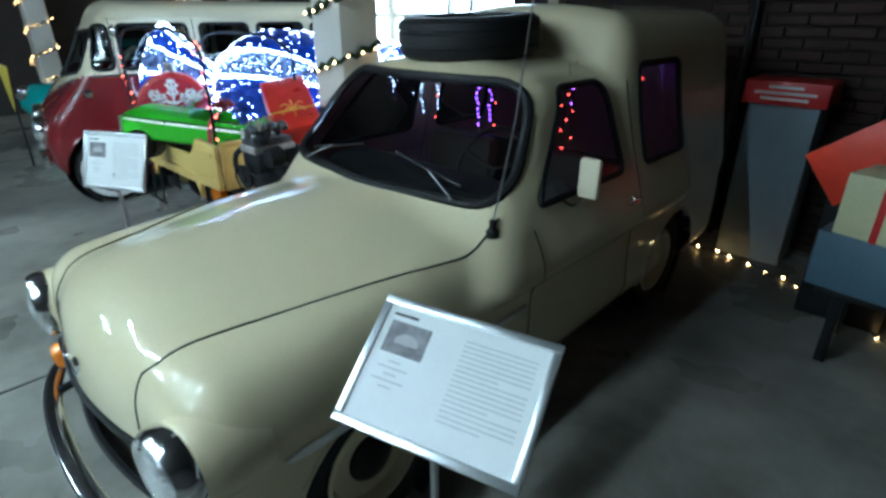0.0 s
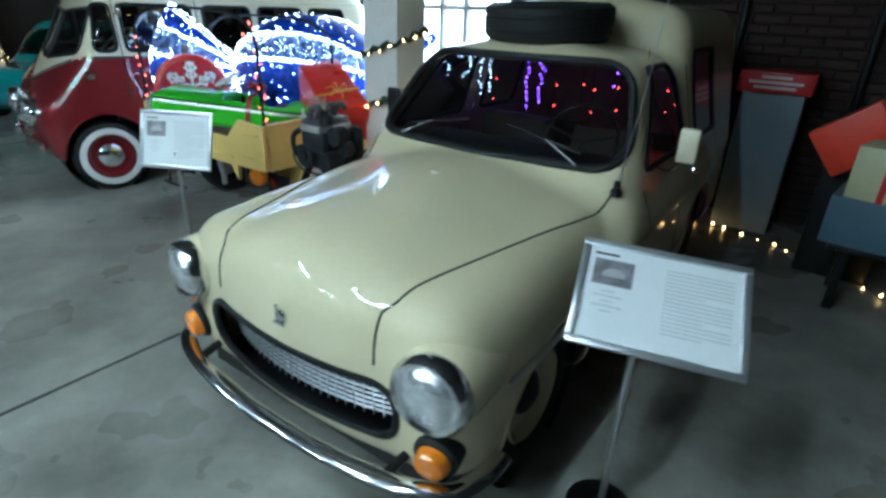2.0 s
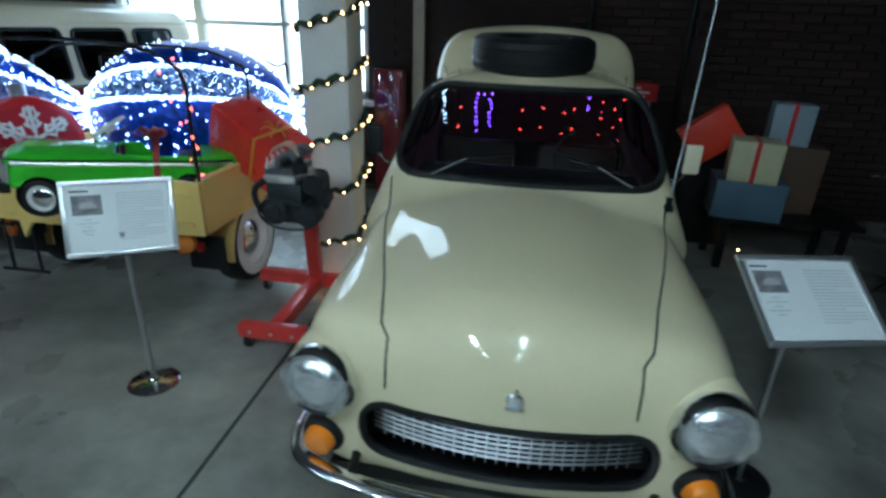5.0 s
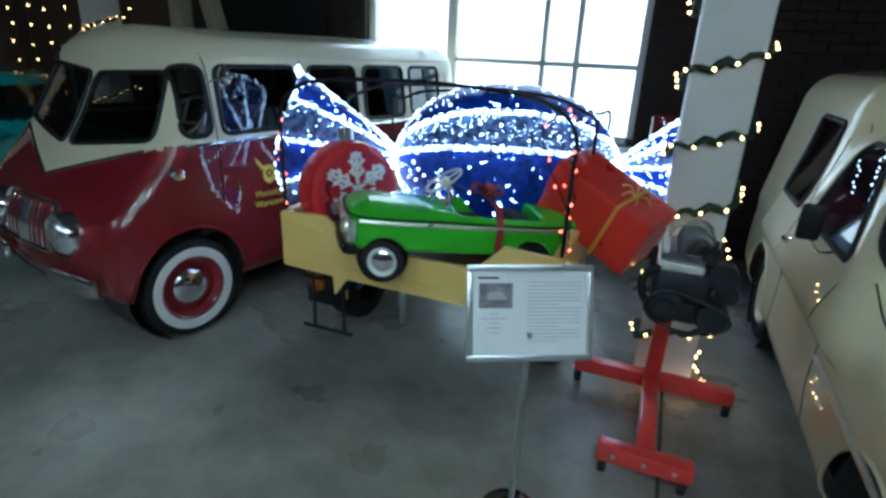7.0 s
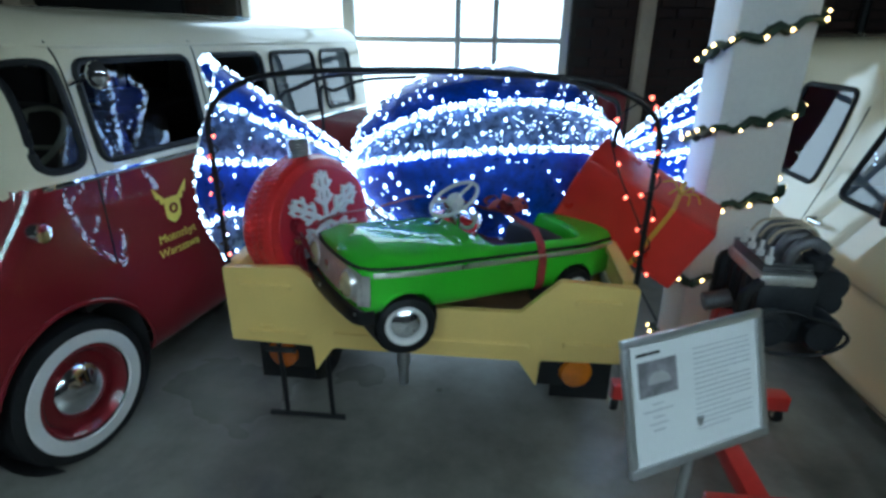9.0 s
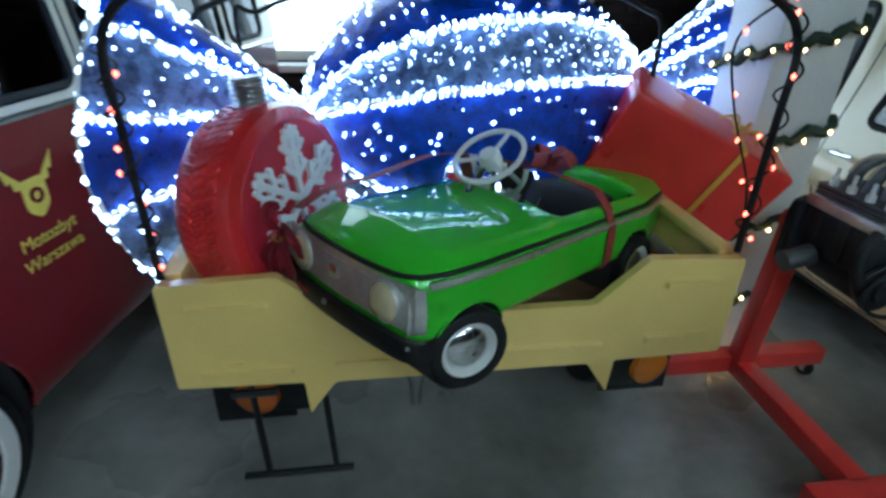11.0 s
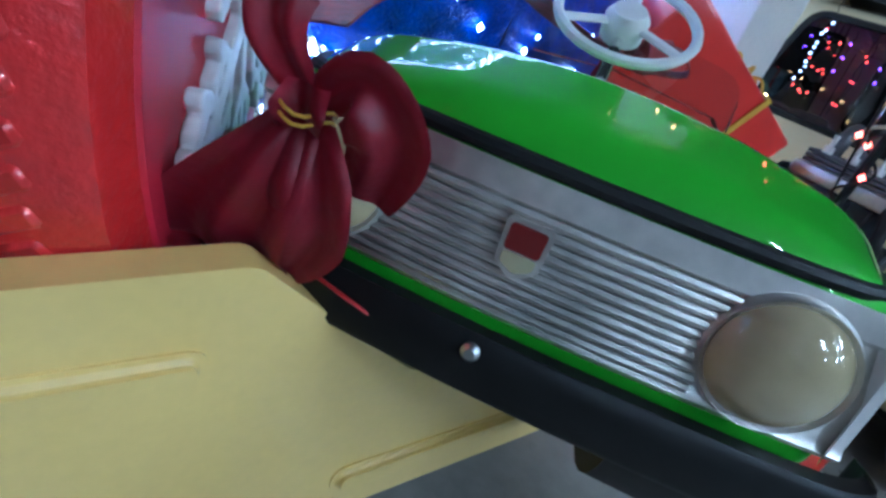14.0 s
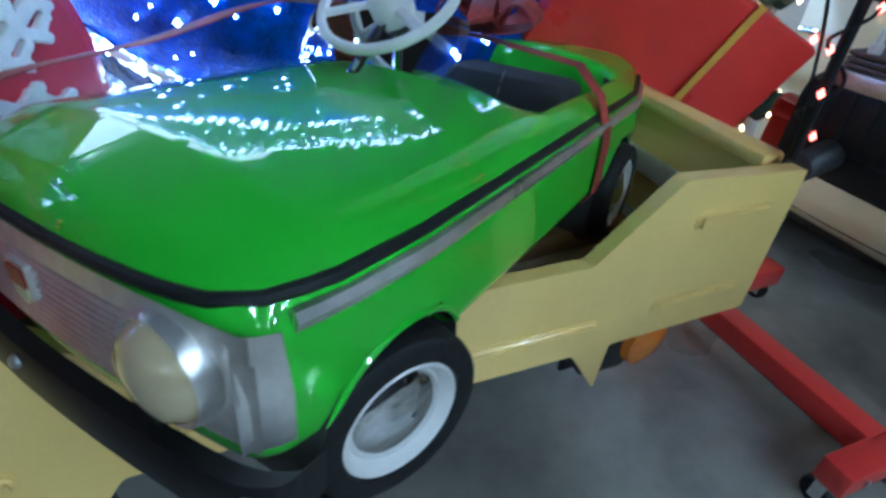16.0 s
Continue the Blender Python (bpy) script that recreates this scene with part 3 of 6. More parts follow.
def cream_van(m):
    van = thing("delivery_van", "glossy cream vintage delivery van with a long rounded bonnet", "van", m)
    P, Q = skin(van_skin, (-0.8, -0.12, 0.1), (0.8, 4.1, 1.9), 0.021)
    C = P[Q].mean(1)
    x, y, z = C.T
    ax = np.abs(x)
    ws = rounded([(-0.665, 1.02), (0.665, 1.02), (0.535, 1.41), (-0.535, 1.41)], 0.15)
    front = within(x, z, ws) & (y > 1.1) & (y < 1.9)
    dw = rounded([(1.53, 1.0), (2.2, 1.0), (2.17, 1.385), (1.84, 1.385)], 0.05)
    rw = rounded([(2.42, 1.0), (2.88, 1.0), (2.88, 1.44), (2.42, 1.44)], 0.05)
    doorw, rearw = within(y, z, dw) & (ax > 0.4), within(y, z, rw) & (ax > 0.4)
    mouth = rounded([(-0.47, 0.60), (0.47, 0.60), (0.45, 0.395), (-0.45, 0.395)], 0.12)
    mouth = [(u, v - 0.05 + 0.05 * math.cos(u * 2.6)) for u, v in mouth]
    grille = within(x, z, mouth) & (y < 0.5)
    wy, wr, ry = 0.76, 0.335, 2.93
    arch = (((y - wy) ** 2 + (z - 0.30) ** 2 < wr ** 2) | ((y - ry) ** 2 + (z - 0.30) ** 2 < wr ** 2)) & (ax > 0.45)
    open_ = front | doorw | rearw | grille | arch
    seam = np.interp(y, SEAM_Y, SEAM_X)
    bonnet = (ax < seam) & (y < 1.36) & (z > 0.6) & ~open_ & (z > 0.55)
    door = (y > 1.48) & (y < 2.32) & (z > 0.30) & (z < 1.42) & (ax > 0.45) & ~open_
    roof = (z > 1.42) & (ax < 0.62) & ~open_ & ~door
    rest = ~(open_ | bonnet | door | roof)
    cut("body", P, Q, rest, M_CREAM, van)
    cut("bonnet", P, Q, bonnet, M_CREAM, van)
    cut("roof", P, Q, roof, M_CREAM, van)
    for s in (-1, 1):
        d = cut("door", P, Q, door & (x * s > 0), M_CREAM, van)
        cut("door_window", P, Q, doorw & (x * s > 0), M_GLASS, van, "dark side window glass")
        cut("side_window", P, Q, rearw & (x * s > 0), M_GLASS, van, "dark side window glass")
        for nm, o in (("door_gasket", dw), ("window_gasket", rw)):
            pts = meet(van_skin, [(1.2 * s, u, v) for u, v in dense(o)], (-s, 0, 0))
            part(nm, newtube(pts, 0.014, True, 6), M_RUBBER, van)
        # door seams, belt crease, handle
        line = [(1.48, 0.93), (1.50, 0.80), (1.49, 0.5), (1.50, 0.31), (2.28, 0.31), (2.33, 0.6), (2.33, 1.38)]
        pts = meet(van_skin, [(1.2 * s, q.y, q.z) for q in smooth_line([(0, *q) for q in line], 8)], (-s, 0, 0))
        part("door_seam", newtube(pts, 0.003, False, 5), M_BLACK, van)
        h = meet(van_skin, [(1.2 * s, 2.20, 0.875)], (-s, 0, 0))[0]
        bm = newtube(smooth_line([h + [-0.005 * s, 0.05, 0], h + [0.03 * s, 0.05, 0], h + [0.036 * s, 0.0, 0], h + [0.03 * s, -0.06, 0.004]], 6), 0.010, seg=8)
        part("door_handle", bm, M_CHROME, van, "chrome door handle")
        # trim bar on the wing
        pts = meet(van_skin, [(1.2 * s, u, 0.58 + 0.035 * (u - 0.3)) for u in np.linspace(0.42, 1.46, 24)], (-s, 0, 0)) + [0.004 * s, 0, 0]
        part("wing_trim", newtube(pts, lambda t: 0.013 if t > 0.03 else 0.006, False, 8), M_ALU, van, "dull metal trim bar")
        # wheels and arch lips
        for cy in (wy, ry):
            a = [(1.2 * s, cy + wr * math.cos(t), 0.30 + wr * math.sin(t)) for t in np.linspace(-0.12, math.pi + 0.12, 30)]
            lip = meet(van_skin, [q for q in a if q[2] > 0.23], (-s, 0, 0))
            part("arch_lip", newtube(lip, 0.008, False, 6), M_CREAM, van)
            bm = bmesh.new()
            lathe(bm, [(wr + 0.02, 0), (wr + 0.02, 0.24), (0, 0.24)], 32, TY)
            part("wheel_well", bm, M_DARKIN, van, m=pose(s * 0.665, cy, 0.30, 0, 0, 180 if s > 0 else 0))
            wheel(van, (s * 0.58, cy, 0.295), 0.295, 0.16, s, M_CREAM, M_BLACK if cy == wy else M_CREAM, hubr=0.30)
        # lamps
        hz, hx = 0.642, 0.592 * s
        hp = meet(van_skin, [(hx, -0.6, hz)], (0, 1, 0))[0]
        lampb = new("headlamp")
        lampb.parent, lampb.empty_display_size = van, 0.05
        lampb.matrix_basis = Matrix.Translation(hp + [0.0, -0.022, 0]) @ pose(0, 0, 0, 0, 0, 6 * s) @ TX
        bm = bmesh.new()
        lathe(bm, [(0.116, -0.03), (0.126, -0.01), (0.124, 0.022), (0.112, 0.040), (0.098, 0.034), (0.092, 0.02)], 40)
        part("chrome_ring", bm, M_CHROME, lampb)
        bm = bmesh.new()
        lathe(bm, [(0.116, -0.012), (0.128, -0.03), (0.135, -0.10), (0.14, -0.20)], 40)
        part("lamp_pod", bm, M_CREAM, lampb)
        bm = bmesh.new()
        lathe(bm, [(0.093, 0.02), (0.085, 0.034), (0.06, 0.05), (0.03, 0.057), (0, 0.059)], 40)
        part("lens", bm, M_LENS, lampb, "ribbed clear headlamp glass")
        ip = meet(van_skin, [(0.600 * s, -0.6, 0.405)], (0, 1, 0))[0]
        ind = new("indicator")
        ind.parent, ind.empty_display_size = van, 0.05
        ind.matrix_basis = Matrix.Translation(ip) @ pose(0, 0, 0, 8, 0, 10 * s) @ TX
        bm = bmesh.new()
        lathe(bm, [(0.074, -0.06), (0.074, 0.016), (0.066, 0.026), (0.056, 0.026)], 32)
        part("rubber_ring", bm, M_RUBBER, ind)
        bm = bmesh.new()
        lathe(bm, [(0.056, 0.02), (0.054, 0.045), (0.045, 0.062), (0.02, 0.07), (0, 0.071)], 32)
        part("amber_lens", bm, M_AMBER, ind, "amber indicator glass")
        # bonnet seam
        sy = np.linspace(0.02, 1.36, 40)
        sp = meet(van_skin, [(s * np.interp(u, SEAM_Y, SEAM_X), u, 1.4) for u in sy[3:]], (0, 0, -1))
        lowp = meet(van_skin, [(s * 0.38, -0.6, v) for v in np.linspace(0.64, 0.80, 8)], (0, 1, 0))
        part("bonnet_seam", newtube(list(lowp) + [q for q in sp if 0.82 < q[2] < 1.2], 0.0042, False, 5), M_BLACK, van)
        # wiper
        a0 = meet(van_skin, [(0.10 * s + 0.06, 0.6, 1.06)], (0, 1, 0))[0] + [0, -0.03, 0.0]
        wp = meet(van_skin, [(u, 0.6, v) for u, v in zip(np.linspace(0.10 * s + 0.02, 0.10 * s + 0.02 + 0.36 * (1 if s > 0 else -1), 10), np.linspace(1.13, 1.065, 10))], (0, 1, 0)) + [0, -0.022, 0.012]
        wi = new("wiper")
        wi.parent = van
        part("blade", newtube(wp, 0.006, False, 5), M_BLACK, wi)
        part("arm", newtube([wp[5] + [0, -0.008, 0.006], (wp[-1] + [0, -0.05, -0.04])], 0.006, False, 6), M_DULL, wi)
    # windscreen
    cut("windscreen", P, Q, front, M_GLASS, van, "curved windscreen mirroring coloured lights")
    pts = meet(van_skin, [(u, 0.6, v) for u, v in dense(ws)], (0, 1, 0))
    part("windscreen_gasket", newtube(pts, 0.020, True, 8), M_RUBBER, van)
    # grille
    gr = new("grille")
    gr.parent = van
    pts = meet(van_skin, [(u, -0.6, v) for u, v in dense(mouth)], (0, 1, 0))
    part("grille_edge", newtube(pts, 0.014, True, 6), M_BLACK, gr)

    def gy(u):
        return 0.195 + 0.10 * (u / 0.5) ** 2

    for v in np.linspace(0.415, 0.57, 9):
        us = [u for u in np.linspace(-0.44, 0.44, 45) if within(np.array([u]), np.array([v]), mouth)[0]]
        if len(us) > 3:
            part("bar", newtube([(u, gy(u), v) for u in us], 0.0045, False, 5), M_STEEL, gr)
    for u in np.linspace(-0.40, 0.40, 24):
        vs = [v for v in np.linspace(0.395, 0.60, 20) if within(np.array([u]), np.array([v]), mouth)[0]]
        if len(vs) > 3:
            part("upright", newtube([(u, gy(u) - 0.004, vs[0]), (u, gy(u) - 0.004, vs[-1])], 0.003, False, 5), M_STEEL, gr)
    part("mesh_back", newbox(1.0, 0.02, 0.3, (0, 0.40, 0.52)), M_BLACK, gr)
    # emblem, bumper, aerial, mirrors
    e = meet(van_skin, [(0.02, -0.6, 0.69)], (0, 1, 0))[0]
    bm = bmesh.new()
    lathe(bm, [(0, 0), (0.026, 0), (0.026, 0.006), (0.02, 0.012), (0, 0.014)], 20, Matrix.Translation(e) @ TX)
    box(bm, 0.012, 0.012, 0.05, e + [0, -0.012, 0.026], 0.004, pose(0, 0, 0, 20, 0, 25))
    box(bm, 0.055, 0.010, 0.012, e + [0, -0.012, -0.022], 0.004)
    part("emblem", bm, M_CHROME, van, "small chrome bonnet emblem")
    bp = smooth_line([(s_ * a, b, 0.325) for s_, a, b in ((-1, 0.725, 0.40), (-1, 0.715, 0.28), (-1, 0.65, 0.165), (-1, 0.4, 0.085), (1, 0.0, 0.055), (1, 0.4, 0.085), (1, 0.65, 0.165), (1, 0.715, 0.28), (1, 0.725, 0.40))], 8)
    bu = part("bumper", newtube(bp, 0.034, False, 12, 0.55), M_CHROME, van, "curved chrome front bumper")
    for s in (-1, 1):
        part("bumper_iron", newtube([(0.48 * s, 0.12, 0.325), (0.50 * s, 0.34, 0.36)], 0.016), M_BLACK, van)
    ab = meet(van_skin, [(0.655, 1.32, 1.4)], (0, 0, -1))[0]
    an = new("aerial")
    an.parent = van
    bm = bmesh.new()
    lathe(bm, [(0, -0.01), (0.024, -0.01), (0.022, 0.012), (0.012, 0.022), (0.012, 0.05), (0, 0.055)], 16, Matrix.Translation(ab))
    part("aerial_base", bm, M_BLACK, an)
    part("aerial_rod", newtube([ab + [0, 0, 0.03], ab + [0.03, 0.06, 0.4], ab + [0.055, 0.11, 0.95]], lambda t: 0.004 - 0.002 * t, False, 6), M_STEEL, an, "thin steel rod")
    for s in (-1, 1):
        mb = meet(van_skin, [(1.2 * s, 1.70, 0.985)], (-s, 0, 0))[0]
        mi = new("door_mirror")
        mi.parent = van
        part("mirror_arm", newtube(smooth_line([mb, mb + [0.06 * s, -0.02, 0.0], mb + [0.10 * s, -0.03, 0.06]], 6), 0.006), M_CHROME, mi)
        bm = newbox(0.085, 0.03, 0.15, mb + [0.115 * s, -0.03, 0.12], 0.014)
        part("mirror_shell", bm, M_VANCREAM if s > 0 else M_BLACK, mi)
        part("mirror_glass", newbox(0.07, 0.004, 0.13, mb + [0.115 * s, -0.012, 0.12], 0.001), M_CHROME, mi)
    # underside and inside
    part("underbody", newbox(1.2, 3.4, 0.06, (0, 1.95, 0.22)), M_BLACK, van)
    part("dashboard", newbox(1.15, 0.25, 0.14, (0, 1.62, 0.93), 0.04), M_DARKIN, van)
    part("inner_floor", newbox(1.2, 2.2, 0.04, (0, 2.55, 0.34)), M_DARKIN, van)
    part("bulkhead", newbox(1.2, 0.03, 0.62, (0, 2.44, 0.68)), M_DARKIN, van)
    for s in (-1, 1):
        bm = bmesh.new()
        box(bm, 0.48, 0.45, 0.14, (0.31 * s, 2.0, 0.52), 0.05)
        box(bm, 0.48, 0.12, 0.5, (0.31 * s, 2.23, 0.78), 0.05, pose(0, 0, 0, -8))
        part("seat", bm, M_SEAT, van)
    bm = bmesh.new()
    tube(bm, [(0.18 * math.cos(a), 0.18 * math.sin(a), 0) for a in np.linspace(0, 2 * math.pi, 32)[:-1]], 0.010, True, 8)
    for a in (0.3, 2.84, 4.71):
        tube(bm, [(0, 0, -0.02), (0.18 * math.cos(a), 0.18 * math.sin(a), 0)], 0.008)
    part("steering_wheel", bm, M_SEAT, van, "thin dark steering wheel", m=pose(-0.32 * -1, 1.72, 1.04, 62))
    return van


SY = pose(0.23, 2.0, 0)
cream_van(SY)


def inner_lights(name, label, spots, z0, z1, step, r, material):
    """Strings hung from the roof lining inside the cream van."""
    c = thing(name, label, "fairy lights", group="light strings inside the van")
    rnd = random.Random(len(label))
    cab, bl = bmesh.new(), bmesh.new()
    for px, py in spots:
        top = z1 + rnd.uniform(-0.03, 0.0)
        pts = [(0.22 + px + rnd.uniform(-0.008, 0.008), 2.0 + py + rnd.uniform(-0.008, 0.008), z) for z in np.linspace(1.46, z0 + rnd.uniform(0, 0.06), 12)]
        tube(cab, pts, 0.002, False, 4)
        bulbs(bl, [p for p in along(pts, step) if p.z < top], r, 0.006)
    part("cable", cab, M_BLACK, c)
    tagged(part("bulb", bl, material, c), kind="stuff")
    return c


inner_lights("light_string", "purple light strings hanging inside the cream van", [(-0.34, 2.42), (-0.25, 2.42)], 1.02, 1.36, 0.030, 0.007, M_PURPLE)
inner_lights("light_string", "blue-purple light strings inside the cream van", [(0.33, 2.1), (0.36, 2.3), (-0.3, 2.6), (0.5, 2.55)], 1.22, 1.42, 0.075, 0.006, M_PURPLE)
inner_lights("light_string", "sparse red light strings inside the cream van", [(-0.42, 2.15), (-0.05, 2.2), (0.08, 2.3), (0.20, 2.15), (0.27, 2.35), (0.42, 2.2), (0.5, 2.0), (0.53, 2.4), (0.5, 2.75)], 1.05, 1.42, 0.12, 0.0065, M_REDBULB)
# Added white strings stand in for lights that only appear in the far window.
inner_lights("light_string", "white light strings hanging by the far window of the van", [(-0.50, 2.12), (-0.53, 2.28)], 1.08, 1.40, 0.026, 0.006, M_LEDW)

# spare wheel lying on the cab roof
sp = thing("spare_wheel", "black spare tyre lying flat on the cream cab roof", "spare tyre", pose(0.21, 3.95, 1.562, 3, 0, 0))
bm = bmesh.new()
R, w = 0.325, 0.085
lathe(bm, [(R * 0.62, -w), (R * 0.9, -w), (R * 0.98, -w * 0.8), (R, -w * 0.45), (R * 0.985, -w * 0.4), (R * 0.985, -w * 0.3), (R, -w * 0.25), (R, w * 0.25), (R * 0.985, w * 0.3), (R * 0.985, w * 0.4), (R, w * 0.45), (R * 0.98, w * 0.8), (R * 0.9, w), (R * 0.62, w)], 56, closed=True)
part("tyre", bm, M_RUBBER, sp)
bm = bmesh.new()
lathe(bm, [(R * 0.63, -w * 0.6), (R * 0.55, 0), (0, 0.01)], 40)
part("rim", bm, M_STEEL, sp)

# ---- the red and ivory van ----


def bus_skin(x, y, z):
    ax = np.abs(x)
    w = 0.87 - 0.13 * np.maximum(z - 1.15, 0) - 0.25 * np.maximum(0.5 - z, 0) ** 2
    yf = 0.09 * (x / 0.87) ** 2 + soft(z, [(0.2, 0.22), (0.45, 0.13), (0.75, 0.16), (0.95, 0.33), (1.12, 0.49), (1.5, 0.69), (1.85, 0.86)])
    top = z - (1.765 - 0.085 * (x / 0.85) ** 2)
    return smax(smax(ax - w, yf - y, k=0.15), top, y - 3.45, 0.24 - z, k=0.16)


def red_van(m):
    v = thing("minibus", "dark red and ivory vintage minibus with whitewall tyres", "van", m)
    P, Q = skin(bus_skin, (-1.0, -0.1, 0.12), (1.0, 4.0, 2.05), 0.026)
    C = P[Q].mean(1)
    x, y, z = C.T
    ax = np.abs(x)
    sidew = [(nm, rounded([(a, 1.185), (b, 1.185), (b, 1.552), (c, 1.552)], r)) for nm, a, b, c, r in (("vent_window", 0.67, 0.85, 0.755, 0.07), ("door_window", 0.92, 1.50, 0.92, 0.055), ("side_window", 1.61, 2.06, 1.61, 0.055), ("rear_window", 2.15, 2.62, 2.15, 0.055), ("end_window", 2.71, 3.12, 2.71, 0.055))]
    screens = [rounded([(s * 0.03, 1.08), (s * 0.735, 1.165), (s * 0.665, 1.515), (s * 0.03, 1.48)], 0.06) for s in (-1, 1)]
    wy, ry, wr = 0.64, 2.62, 0.345
    arch = (((y - wy) ** 2 + (z - 0.335) ** 2 < wr ** 2) | ((y - ry) ** 2 + (z - 0.335) ** 2 < wr ** 2)) & (ax > 0.6)
    open_ = arch.copy()
    for nm, o in sidew:
        g = within(y, z, o) & (ax > 0.6) & (np.abs(y) > 0.5)
        open_ |= g
        for s in (-1, 1):
            cut(nm, P, Q, g & (x * s > 0), M_GLASS, v, "dark side window glass")
            pts = meet(bus_skin, [(1.3 * s, a, b) for a, b in dense(o)], (-s, 0, 0))
            part("window_gasket", newtube(pts, 0.015, True, 6), M_RUBBER, v)
    for o in screens:
        g = within(x, z, o) & (y < 1.1) & ~open_
        open_ |= g
        cut("windscreen", P, Q, g, M_GLASS, v, "windscreen half mirroring a lamp tube")
        pts = meet(bus_skin, [(a, -0.8, b) for a, b in dense(o)], (0, 1, 0))
        part("window_gasket", newtube(pts, 0.015, True, 6), M_RUBBER, v)

    def belt(yy, xx):
        return 1.138 - 0.225 * np.clip((0.84 - np.abs(xx)) / 0.84, 0, 1) ** 1.1 * (yy < 1.2)

    upper = (z > belt(y, x)) & ~open_
    cut("upper_body", P, Q, upper, M_VANCREAM, v, "ivory painted roof and pillars")
    cut("lower_body", P, Q, ~upper & ~open_, M_VANRED, v, "dark red painted lower body")
    for s in (-1, 1):
        pts = meet(bus_skin, [(1.3 * s, a, belt(a, 0.87)) for a in np.linspace(0.66, 3.35, 60)], (-s, 0, 0))
        part("belt_moulding", newtube(pts, 0.011, False, 6), M_CHROME, v)
        pts = meet(bus_skin, [(1.3 * s, a, 1.605) for a in np.linspace(0.80, 3.35, 40)], (-s, 0, 0))
        part("rain_gutter", newtube(pts, 0.012, False, 6), M_VANCREAM, v)
        for a0 in (0.875, 1.555):
            pts = meet(bus_skin, [(1.3 * s, a0, b) for b in np.linspace(0.45 if a0 > 1.2 else 0.78, 1.62, 30)], (-s, 0, 0))
            part("door_seam", newtube(pts, 0.004, False, 5), M_BLACK, v)
        for cy in (wy, ry):
            bm = bmesh.new()
            lathe(bm, [(wr + 0.02, 0), (wr + 0.02, 0.30), (0, 0.30)], 36, TY)
            part("wheel_well", bm, M_DARKIN, v, m=pose(s * 0.80, cy, 0.335, 0, 0, 180 if s > 0 else 0))
            wheel(v, (s * 0.765, cy, 0.30), 0.30, 0.16, s, M_VANRED, M_CHROME, M_WHITE, hubr=0.38, rimr=0.65)
            lip = meet(bus_skin, [q for q in [(1.3 * s, cy + wr * math.cos(t), 0.335 + wr * math.sin(t)) for t in np.linspace(-0.2, math.pi + 0.2, 30)] if q[2] > 0.27], (-s, 0, 0))
            lip = [q for q in lip if abs(q[0]) > 0.74]
            part("arch_lip", newtube(lip, 0.010, False, 6), M_VANRED, v)
        hp = meet(bus_skin, [(0.44 * s, -0.8, 0.66)], (0, 1, 0))[0]
        hl = new("headlamp")
        hl.parent = v
        hl.matrix_basis = Matrix.Translation(hp) @ pose(0, 0, 0, 0, 0, 6 * s) @ TX
        bm = bmesh.new()
        lathe(bm, [(0.125, -0.05), (0.13, 0.02), (0.118, 0.04), (0.102, 0.03)], 36)
        part("chrome_ring", bm, M_CHROME, hl)
        bm = bmesh.new()
        lathe(bm, [(0.104, 0.025), (0.09, 0.045), (0.05, 0.065), (0, 0.07)], 36)
        part("lens", bm, M_LENS, hl)
        dm = meet(bus_skin, [(1.3 * s, 0.60, 1.0)], (-s, 0, 0))[0]
        bm = bmesh.new()
        lathe(bm, [(0.04, -0.01), (0.04, 0.012), (0.032, 0.03), (0.0, 0.036)], 20, Matrix.Translation(dm) @ Matrix.Rotation(radians(90 * s), 4, "Y"))
        part("marker_lamp", bm, M_CHROME, v)
        bb = meet(bus_skin, [(0.50 * s, -0.8, 0.41)], (0, 1, 0))[0]
        part("bumper_end", newbox(0.42, 0.06, 0.11, bb + [0.0, -0.035, 0], 0.02, pose(0, 0, 0, 0, 0, 6 * s)), M_CHROME, v, "chrome bumper corner")
        ma = meet(bus_skin, [(1.3 * s, 0.88, 1.47)], (-s, 0, 0))[0]
        mi = new("door_mirror")
        mi.parent = v
        part("mirror_arm", newtube([ma, ma + [0.10 * s, 0.0, 0.03]], 0.007), M_CHROME, mi)
        bm = bmesh.new()
        lathe(bm, [(0.0, -0.02), (0.035, -0.012), (0.048, 0.0), (0.05, 0.012), (0, 0.012)], 24, Matrix.Translation(ma + [0.14 * s, 0.0, 0.04]) @ TX.inverted())
        part("mirror_head", bm, M_CHROME, mi, "round chrome mirror")
    # nose grille with chrome bars
    g = new("nose_grille")
    g.parent = v
    o = rounded([(-0.32, 0.53), (0.32, 0.53), (0.34, 0.80), (-0.34, 0.80)], 0.09)
    pts = meet(bus_skin, [(a, -0.8, b) for a, b in dense(o)], (0, 1, 0))
    part("grille_edge", newtube(pts, 0.014, True, 6), M_CHROME, g)
    for a in np.linspace(-0.27, 0.27, 10):
        pts = meet(bus_skin, [(a, -0.8, b) for b in np.linspace(0.55, 0.78, 8)], (0, 1, 0)) + [0, -0.004, 0]
        part("bar", newtube(pts, 0.006 if abs(a) > 0.05 else 0.02, False, 6), M_CHROME, g)
    pts = meet(bus_skin, [(a, -0.8, belt(0, a)) for a in np.linspace(-0.72, 0.72, 60)], (0, 1, 0))
    part("belt_moulding", newtube(pts, 0.011, False, 6), M_CHROME, v)
    # door emblem: winged wheel with two painted lines of writing
    ec = meet(bus_skin, [(1.3, 1.21, 0.925)], (-1, 0, 0))[0]
    em = new("door_emblem")
    em.parent = v
    em.matrix_basis = Matrix.Translation(ec + [0.004, 0, 0]) @ pose(0, 0, 0, 0, 0, 90)
    bm = bmesh.new()
